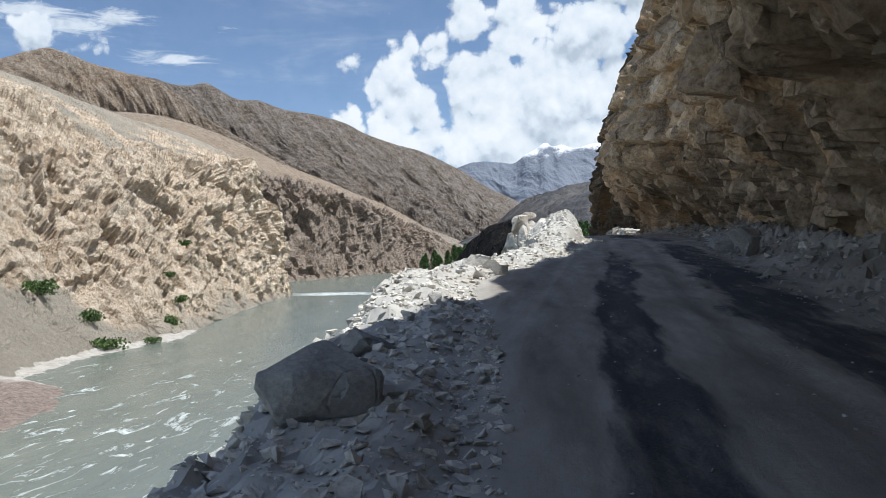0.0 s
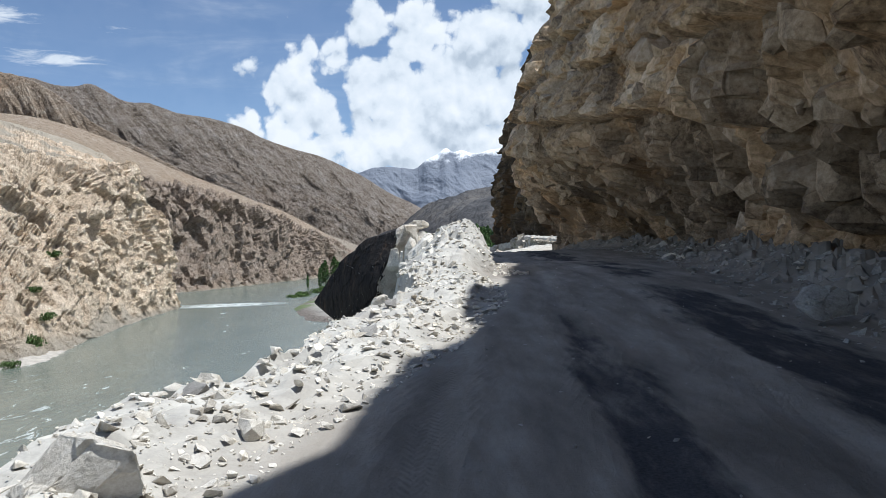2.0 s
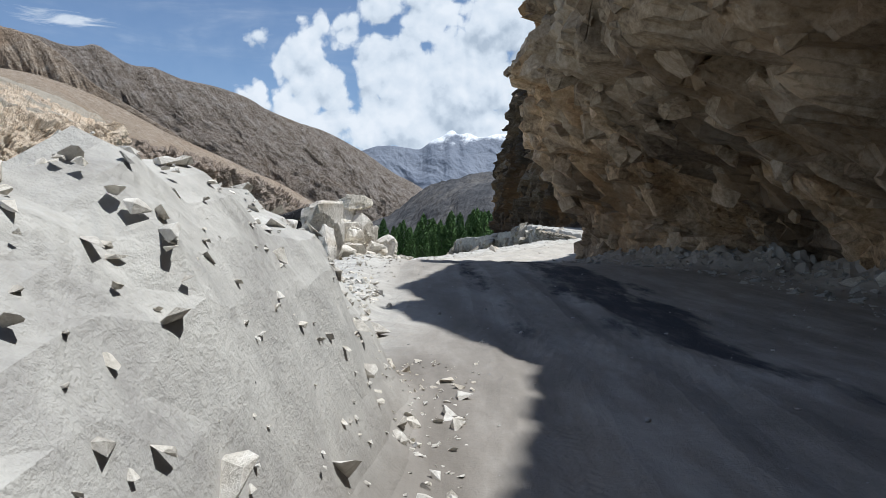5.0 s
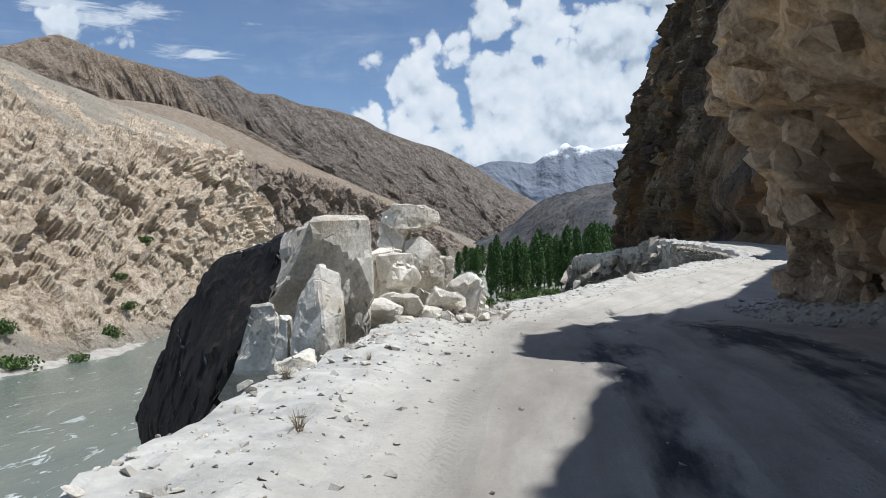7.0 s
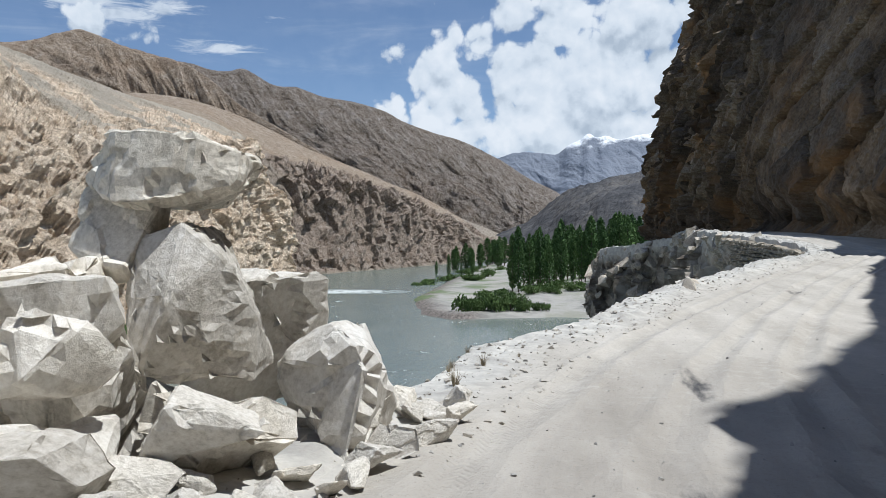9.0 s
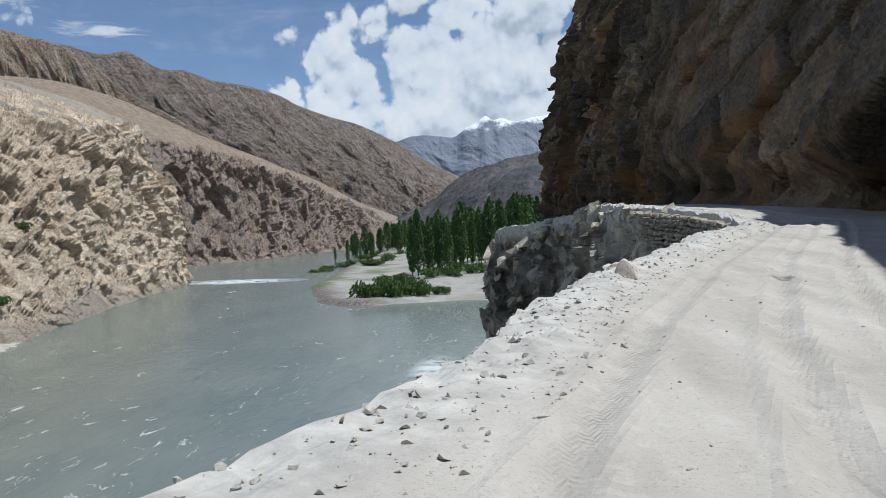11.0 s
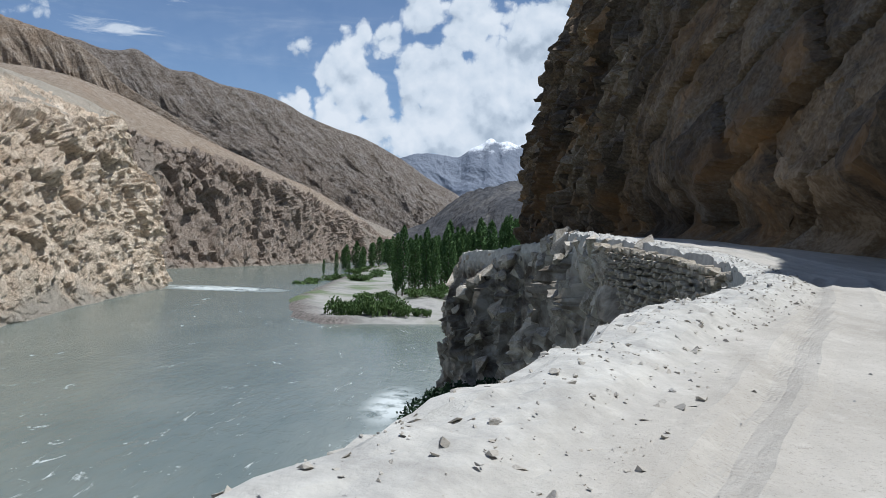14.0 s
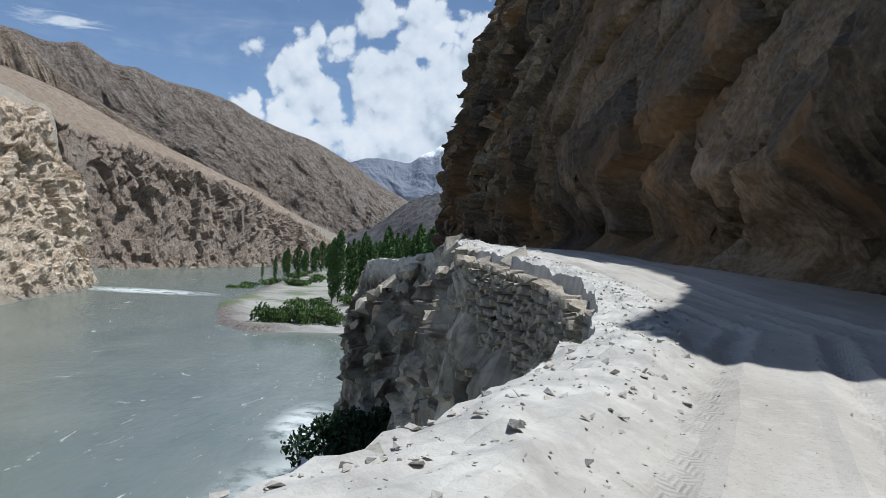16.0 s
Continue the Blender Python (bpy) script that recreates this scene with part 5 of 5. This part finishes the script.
def scatter_stones():
    r = random.Random(11)
    n = 0
    while n < 290:
        pick = r.random()
        if pick < 0.62:      # on the rubble bank
            y = r.uniform(3, 47)
            x = left_edge(y) + r.uniform(-0.8, 1.7) * (1.2 if 33 < y < 41 else 1.0)
            s = 0.08 + 0.24 * r.random() ** 3
        elif pick < 0.86:    # under the cliff
            y = r.uniform(14, 60)
            x = float(np.interp(y, [p[1] for p in FOOT], [p[0] for p in FOOT])) - 0.35 - r.random() ** 2 * 1.3
            s = 0.10 + 0.38 * r.random() ** 2.2
        else:                # along the brink further on
            y = r.uniform(66, 106)
            x = left_edge(y) + r.random() ** 2 * 1.2
            s = 0.04 + 0.09 * r.random() ** 3
        z = ground_z(x, y)
        ob = new("stone", STONES[n % 9])
        placed(ob, x, y, z + 0.12 * s, (s * r.uniform(0.8, 1.5), s * r.uniform(0.7, 1.1), s * r.uniform(0.45, 0.8)), (r.uniform(-20, 20), r.uniform(-20, 20), r.uniform(0, 360)))
        where = "on the rubble bank" if pick < 0.62 else "in the debris under the cliff" if pick < 0.86 else "in the dust at the brink"
        tagged(ob, ("grey" if n % 9 % 3 == 2 else "pale") + " angular broken stone lying " + where, "stone", "loose stones " + where)
        n += 1


scatter_stones()


def scatter_gravel(name, count, where, sizes, mat, label, seed):
    """Countless small stones as one object."""
    r = random.Random(seed)
    shapes = []
    for k in range(6):
        b = hull_rock(seed * 13 + k, 8, 0.6)
        b.verts.index_update()
        shapes.append((np.array([v.co for v in b.verts]), [[v.index for v in f.verts] for f in b.faces]))
        b.free()
    verts, faces, total = [], [], 0
    for _ in range(count):
        x, y = where(r)
        s = sizes[0] * (sizes[1] / sizes[0]) ** (r.random() ** 2.6)
        v, f = shapes[r.randrange(6)]
        m = np.array(Euler((r.uniform(-0.5, 0.5), r.uniform(-0.5, 0.5), r.uniform(0, 6.28))).to_matrix())
        w = (v * (s * r.uniform(0.8, 1.5), s, s * r.uniform(0.4, 0.8))) @ m.T + (x, y, ground_z(x, y) + 0.08 * s)
        verts.append(w)
        faces += [[i + total for i in q] for q in f]
        total += len(w)
    me = bpy.data.meshes.new(name)
    me.from_pydata(np.concatenate(verts).tolist(), [], faces)
    me.materials.append(mat)
    return tagged(new(name, me), label, "gravel", kind="stuff")


def on_bank(r):
    y = 2 + 46 * r.random() ** 1.35 if r.random() < 0.98 else r.uniform(48, 57)
    w = 3.2 if 33 < y < 41 else 2.0 if y < 32 else 1.3
    return left_edge(y) - 1.6 + (w + 1.4) * r.random() ** 1.1, y


def under_cliff(r):
    y = r.uniform(8, 72)
    return float(np.interp(y, [p[1] for p in FOOT], [p[0] for p in FOOT])) - 0.1 - 1.9 * r.random() ** 2, y


def on_brink(r):
    y = r.uniform(66, 121) if r.random() < 0.8 else r.uniform(50, 66)
    return left_edge(y) - 0.7 + 2.3 * r.random() ** 1.6, y


def on_road(r):
    y = r.uniform(2, 112)
    a = left_edge(y)
    return a + r.random() ** 1.5 * (min(20.0, float(np.interp(y, [p[1] for p in FOOT[:20]], [p[0] for p in FOOT[:20]]))) - a), y


scatter_gravel("rubble", 24000, on_bank, (0.024, 0.17), pale_rock, "pale angular rubble heaped along the drop", 21)
scatter_gravel("brink_gravel", 9000, on_brink, (0.02, 0.12), road_dust, "pale dusty clods and gravel along the brink", 24)
scatter_gravel("cliff_debris", 2600, under_cliff, (0.05, 0.24), grey_rock, "grey-brown broken rock debris under the cliff", 22)
scatter_gravel("gravel", 4200, on_road, (0.012, 0.065), grey_rock, "scattered small gravel on the dusty road", 23)


# ---- dry-stone wall under the road ----
wall_rock = rock_material("wall_rock", (0.17, 0.145, 0.115), (0.38, 0.335, 0.27), (0.56, 0.515, 0.43), 0.8)


def retaining_wall():
    """Stones laid in uneven courses against the ledge, from the bend towards the outcrop."""
    r = random.Random(5)
    line = ((15.2, 106.2), (15.05, 110), (14.9, 114.5), (13.9, 119), (12.9, 123.5))
    d = np.r_[0, np.cumsum([math.dist(a, b) for a, b in zip(line, line[1:])])]
    ex, ey = [p[0] for p in line], [p[1] for p in line]
    wall = new("retaining_wall")
    tagged(wall, "grey dry-stone retaining wall holding up the road edge", "wall")
    lumps = [mesh_of("wall_stone", hull_rock(700 + k, 20, 0.94), wall_rock) for k in range(8)]
    core = bmesh.new()
    n = 40
    grid = []
    for k in range(n):
        s = d[-1] * k / (n - 1)
        x, y = float(np.interp(s, d, ex)), float(np.interp(s, d, ey))
        top = road_height(y) - 0.12
        low = top - np.interp(s, (0, 2.0, 8, d[-1]), (0.5, 1.3, 3.4, 4.4))
        row = [core.verts.new((x + dx, y, zz)) for dx, zz in ((0.26, low), (0.26, top - 0.12), (0.7, top - 0.5), (1.2, low))]
        grid.append((row, s, top, low))
    for a, b in zip(grid, grid[1:]):
        for i in range(4):
            j = (i + 1) % 4
            core.faces.new((a[0][i], b[0][i], b[0][j], a[0][j]))
    core.faces.new(grid[0][0])
    core.faces.new(grid[-1][0][::-1])
    part("core", core, grey_rock, wall)
    # courses of stones
    z_off, count = 0.0, 0
    while z_off < 4.4 and count < 420:
        course = r.uniform(0.2, 0.42)
        s = r.uniform(0, 0.3)
        while s < d[-1]:
            w = r.uniform(0.22, 0.75)
            deep = float(np.interp(s, (0, 2.0, 8, d[-1]), (0.5, 1.3, 3.4, 4.4)))
            if z_off < deep:
                x, y = float(np.interp(s + w / 2, d, ex)), float(np.interp(s + w / 2, d, ey))
                k = min(len(line) - 2, int(np.searchsorted(d, s)) - 1 if s > 0 else 0)
                turn = math.degrees(math.atan2(line[k + 1][1] - line[k][1], line[k + 1][0] - line[k][0]))
                ob = new("wall_stone", lumps[r.randrange(8)])
                ob.parent = wall
                placed(ob, x + r.uniform(-0.05, 0.05), y, road_height(y) - 0.1 - z_off - course / 2 + r.uniform(-0.07, 0.07), (w * r.uniform(0.86, 0.98), 0.55 * r.uniform(0.8, 1.3), course * r.uniform(0.8, 1.02)), (r.uniform(-6, 6), r.uniform(-7, 7), turn + r.uniform(-7, 7)))
                count += 1
            s += w
        z_off += course * 0.97


retaining_wall()


# ---- plants ----
def leaf_material(name, a, b):
    m, k = material(name)
    at = k.n("ShaderNodeTexCoord").outputs["Object"]
    rnd = k.n("ShaderNodeNewGeometry").outputs["Random Per Island"]
    one = k.n("ShaderNodeObjectInfo").outputs["Random"]
    colour = k.mix(k.math("ADD", k.math("MULTIPLY", rnd, 0.7), k.math("MULTIPLY", one, 0.3)), a, b)
    bsdf = k.n("ShaderNodeBsdfPrincipled", Base_Color=colour, Roughness=0.7)
    bsdf.inputs["Specular IOR Level"].default_value = 0.2
    k.n("ShaderNodeOutputMaterial", Surface=bsdf)
    return m


poplar_leaf = leaf_material("poplar_leaf", (0.035, 0.075, 0.026), (0.115, 0.195, 0.06))
bush_leaf = leaf_material("bush_leaf", (0.045, 0.085, 0.025), (0.12, 0.18, 0.055))
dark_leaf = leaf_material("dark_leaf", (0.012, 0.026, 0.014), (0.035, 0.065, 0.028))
dry_twig = leaf_material("dry_twig", (0.16, 0.13, 0.085), (0.34, 0.29, 0.20))
bark = rock_material("bark", (0.06, 0.05, 0.04), (0.11, 0.09, 0.07), (0.18, 0.155, 0.125), 0.6)


def leaves(count, shape, size, seed):
    """A crown of many small tilted leaf clumps, uneven at the rim."""
    r = random.Random(seed)
    bm = bmesh.new()
    for _ in range(count):
        p = Vector(shape(r))
        s = size * r.uniform(0.6, 1.4)
        e = Euler((r.uniform(0, 6.28), r.uniform(0, 6.28), r.uniform(0, 6.28))).to_matrix()
        ring = [bm.verts.new(p + e @ Vector((math.cos(a) * s, math.sin(a) * s * 0.6, 0.25 * s * math.cos(2 * a)))) for a in (0.2, 1.5, 3.0, 4.4)]
        bm.faces.new(ring)
    return bm


def stem(length, thick, seed, limbs=5, spread=0.4, crown_from=0.25):
    """A tapered trunk with limbs."""
    r = random.Random(seed)
    bm = bmesh.new()

    def limb(a, b, ra, rb, n=6):
        way = (b - a).normalized()
        side = way.orthogonal().normalized()
        up = way.cross(side)
        rings = [[bm.verts.new(c + (side * math.cos(6.283 * i / n) + up * math.sin(6.283 * i / n)) * w) for i in range(n)] for c, w in ((a, ra), ((a + b) / 2 + side * ra * 0.3, (ra + rb) / 2), (b, rb))]
        for u, v in zip(rings, rings[1:]):
            for i in range(n):
                bm.faces.new((u[i], u[(i + 1) % n], v[(i + 1) % n], v[i]))
        bm.faces.new(rings[-1])

    limb(Vector((0, 0, -0.03 * length)), Vector((0, 0, length)), thick, thick * 0.2)
    for k in range(limbs):
        h = length * (crown_from + (0.9 - crown_from) * k / limbs)
        a = r.uniform(0, 6.28)
        limb(Vector((0, 0, h)), Vector((math.cos(a) * spread, math.sin(a) * spread, h + spread * r.uniform(0.5, 1.6))), thick * 0.4, thick * 0.1, 5)
    return bm


def poplar(seed, tall):
    def shape(r):
        h = r.random() ** 0.8
        wide = tall * 0.115 * (math.sin(math.pi * min(1, h * 0.93 + 0.07)) ** 0.6) * (0.8 + 0.35 * noise.noise(Vector((h * 6, seed, 0))))
        a, q = r.uniform(0, 6.28), math.sqrt(r.random())
        return (math.cos(a) * q * wide, math.sin(a) * q * wide, tall * (0.08 + 0.92 * h))
    return (mesh_of("trunk", stem(tall * 0.9, tall * 0.012, seed, 7, tall * 0.06, 0.15), bark), mesh_of("crown", leaves(900, shape, tall * 0.021, seed), poplar_leaf))


def bush(seed, mat, count=380, flat=0.8, size=0.085):
    """Unit bush: a few rounded clumps."""
    r0 = random.Random(seed)
    lobes = [(r0.uniform(-0.5, 0.5), r0.uniform(-0.5, 0.5), r0.uniform(0.3, 0.7) * flat, r0.uniform(0.28, 0.5)) for _ in range(6)]

    def shape(r):
        x, y, z, w = r.choice(lobes)
        v = Vector((r.gauss(0, 1), r.gauss(0, 1), r.gauss(0, 1))).normalized() * w * r.random() ** 0.4
        return (x + v.x, y + v.y, max(0.03, z + v.z * 0.8))
    return (mesh_of("stem", stem(0.5 * flat, 0.035, seed, 5, 0.3, 0.1), bark), mesh_of("foliage", leaves(count, shape, size, seed), mat))


def plant(name, meshes, x, y, z, size, turn, label, category, group, names):
    ob = new(name)
    for me, n in zip(meshes, names):
        part(n, me, None, ob)
    placed(ob, x, y, z, size, (0, 0, turn))
    return tagged(ob, label, category, group)


def floor_z(x, y):
    """The height of the valley floor at the nearest of its points."""
    i, j = int(np.argmin(np.abs(FLOOR["y"] - y))), int(np.argmin(np.abs(FLOOR["x"] - x)))
    return float(FLOOR["z"][i, j])


POPLARS = [poplar(40 + k, 1.0) for k in range(4)]
BUSHES = [bush(60 + k, bush_leaf) for k in range(3)]
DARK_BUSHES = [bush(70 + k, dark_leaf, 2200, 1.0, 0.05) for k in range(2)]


def grow():
    r = random.Random(3)
    # the poplar grove on the side valley's floor
    n = 0
    for row, (y, x0, x1, step) in enumerate(((465, -34, 60, 4.4), (490, -36, 70, 5.0), (520, -30, 80, 5.5), (560, -28, 90, 6.5), (610, -30, 95, 7.5))):
        x = x0
        while x < x1:
            yy = y + r.uniform(-9, 9)
            h = r.uniform(24, 35)
            plant("poplar", POPLARS[n % 4], x, yy, floor_z(x, yy) - 0.2, (h * r.uniform(0.85, 1.25), h * r.uniform(0.85, 1.25), h), r.uniform(0, 360), "tall slender dark green poplar in a valley grove", "tree", "poplar grove", ("trunk", "crown"))
            n += 1
            x += step * r.uniform(0.7, 1.4)
    # far trees at the mouth of the valley
    for k in range(40):
        x, y = r.uniform(-130, 10), r.uniform(820, 960)
        h = r.uniform(20, 32)
        plant("poplar", POPLARS[k % 4], x, y, floor_z(x, y) - 0.2, (h * 1.7, h * 1.7, h), r.uniform(0, 360), "distant dark green valley tree", "tree", "far valley trees", ("trunk", "crown"))
    # lone slim trees on the far shore
    for x, y, h in ((-108, 700, 20), (-122, 720, 14), (-96, 690, 12), (-80, 640, 14)):
        plant("poplar", POPLARS[0], x, y, floor_z(x, y) - 0.2, (h, h, h), 0, "lone slim poplar on the river shore", "tree", "shore poplars", ("trunk", "crown"))
    # shrubs on the spit and under the grove
    for k in range(15):
        x = -46 + 2.6 * k * 0.9 + r.uniform(-1, 1)
        y = 372 + r.uniform(-6, 6) + 0.35 * k
        s = r.uniform(4.5, 8.5) * (0.75 if k > 9 else 1)
        plant("bush", BUSHES[k % 3], x, y, floor_z(x, y) - 0.1, (s * 0.85, s * 0.85, s * 1.05), r.uniform(0, 360), "bright green shrub on the sand spit", "bush", "shrubs on the sand spit", ("stem", "foliage"))
    for k in range(26):
        x, y = r.uniform(-50, 45), r.uniform(425, 462)
        s = r.uniform(3.5, 8)
        plant("bush", BUSHES[k % 3], x, y, floor_z(x, y) - 0.1, (s, s, s * 0.8), r.uniform(0, 360), "green shrub at the foot of the grove", "bush", "shrubs under the grove", ("stem", "foliage"))
    for k in range(26):
        x, y = r.uniform(-110, -70), r.uniform(560, 800)
        s = r.uniform(5, 10)
        plant("bush", BUSHES[k % 3], x, y, floor_z(x, y) - 0.1, (s, s, s * 0.6), r.uniform(0, 360), "green shrub on the far river shore", "bush", "shrubs on the far shore", ("stem", "foliage"))
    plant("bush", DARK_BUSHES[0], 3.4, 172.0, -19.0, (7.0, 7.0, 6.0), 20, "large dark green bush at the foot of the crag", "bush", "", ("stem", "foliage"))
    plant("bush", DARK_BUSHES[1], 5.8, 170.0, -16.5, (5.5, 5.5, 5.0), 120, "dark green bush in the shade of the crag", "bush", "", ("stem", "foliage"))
    # on the opposite shore
    for x, y, s in ((-124, 222, 7), (-118, 240, 4), (-127, 268, 6), (-131, 285, 5), (-135, 232, 6), (-140, 214, 8), (-150, 330, 5), (-142, 300, 4)):
        ob = bpy.data.objects["opposite_bank"]
        hit, at, *_ = ob.ray_cast((x - 6, y, 300), (0, 0, -1))
        plant("bush", BUSHES[int(s) % 3], x - 6, y, (at.z if hit else WATER) - 0.2, (s, s, s * 0.8), 40 * s, "green shrub on the opposite river shore", "bush", "shrubs on the opposite shore", ("stem", "foliage"))


grow()


def dry_tuft(x, y, s, seed, label):
    """A thorny tuft of bent stalks."""
    r = random.Random(seed)
    bm = bmesh.new()
    for _ in range(60):
        a, lean_out, h = r.uniform(0, 6.28), r.uniform(0.1, 0.9), r.uniform(0.5, 1.0)
        d = Vector((math.cos(a), math.sin(a), 0))
        w = d.cross(Vector((0, 0, 1))) * 0.012
        pts = [d * lean_out * q * q * 0.6 + Vector((0, 0, h * q)) + d * 0.08 for q in (0, 0.5, 1.0)]
        rows = [(bm.verts.new(p - w * f), bm.verts.new(p + w * f)) for p, f in zip(pts, (1, 0.8, 0.25))]
        for u, v in zip(rows, rows[1:]):
            bm.faces.new((u[0], u[1], v[1], v[0]))
    ob = new("dry_shrub", mesh_of("dry_shrub", bm, dry_twig))
    placed(ob, x, y, ground_z(x, y) - 0.02, (s, s, s * 0.8))
    return tagged(ob, label, "shrub", "dry shrubs along the drop")


for k, (x, y, s) in enumerate(((-0.75, 51.9, 0.5), (0.32, 51.7, 0.22), (-2.6, 42.5, 0.75), (0.6, 67.95, 0.24), (0.2, 67.7, 0.2), (0.25, 67.2, 0.16), (1.0, 69.0, 0.12), (0.2, 69.2, 0.2), (0.5, 66.2, 0.3), (0.1, 54.5, 0.14), (-0.3, 53.2, 0.2))):
    dry_tuft(x, y, s, 80 + k, "dry straw-coloured thorny shrub in the dust at the brink")

# ---- blocks of the cliffs ----
crag_rock = rock_material("crag_rock", (0.17, 0.14, 0.11), (0.38, 0.34, 0.28), (0.56, 0.52, 0.45), 1.8)
cliff_blocks(bpy.data.objects["ground"], 119, 200, 23, 420, -25, -0.3, (0.7, 3.6), (crag_rock,), "crag_block", (0, 0, 0), 200, 0.12)
cliff_blocks(cliff_near, 4, 78, 17, 1100, 0.3, 11, (0.3, 1.3), (cliff_rock,), "rock_block", (16, 0, 0), 300, 0.2)
cliff_blocks(cliff_far, 146, 210, 19, 260, 0.5, 20, (1.2, 3.6), (shaded_far_rock,), "rock_slab", (25, 38, 0), 290, 0.5)


def gravel_bar():
    """The cobble bar and pale shore under the opposite slope."""
    xs, ys = np.arange(-190, -60, 1.2), np.arange(60, 330, 1.5)
    x, y = np.meshgrid(xs, ys)
    p = np.stack([x, y, 0 * x], -1).reshape(-1, 3)
    rim = np.interp(y, (60, 90, 112, 140, 158, 172, 200, 225, 255, 290, 330), (-70, -76, -82, -88, -96, -118, -122, -121, -117, -126, -140))
    inland = rim - x + 2.5 * fbm(p, 14, 4, 71).reshape(x.shape)
    z = WATER - 0.8 + np.clip(inland, -4, 14) * 0.17 + 0.22 * (fbm(p, 3, 3, 72) + blocks(p, 1.4, 73)).reshape(x.shape) * (inland > 0)
    ob = sheet("gravel_bar", np.stack([x, y, z], -1), cobble, False)
    return tagged(ob, "brown cobble bar and pale shore beside the river", "ground", kind="structure")


def cobble_material():
    m, k = material("cobbles")
    at = k.n("ShaderNodeTexCoord").outputs["Object"]
    y = k.n("ShaderNodeSeparateXYZ", Vector=at).outputs[1]
    brown = k.ramp(k.noise(at, 0.9, 8.0, 0.75), ((0.36, (0.13, 0.10, 0.085)), (0.62, (0.31, 0.245, 0.205))))
    pale = k.ramp(k.noise(at, 0.4, 8.0, 0.7), ((0.36, (0.34, 0.31, 0.27)), (0.64, (0.52, 0.48, 0.42))))
    colour = k.mix(k.smooth(k.math("ADD", y, k.math("MULTIPLY", k.noise(at, 0.06, 4.0), 20.0)), 168.0, 178.0), brown, pale)
    finish(k, colour, 0.9, k.noise(at, 1.2, 8.0, 0.75), 0.8, 0.6)
    return m


cobble = cobble_material()
gravel_bar()
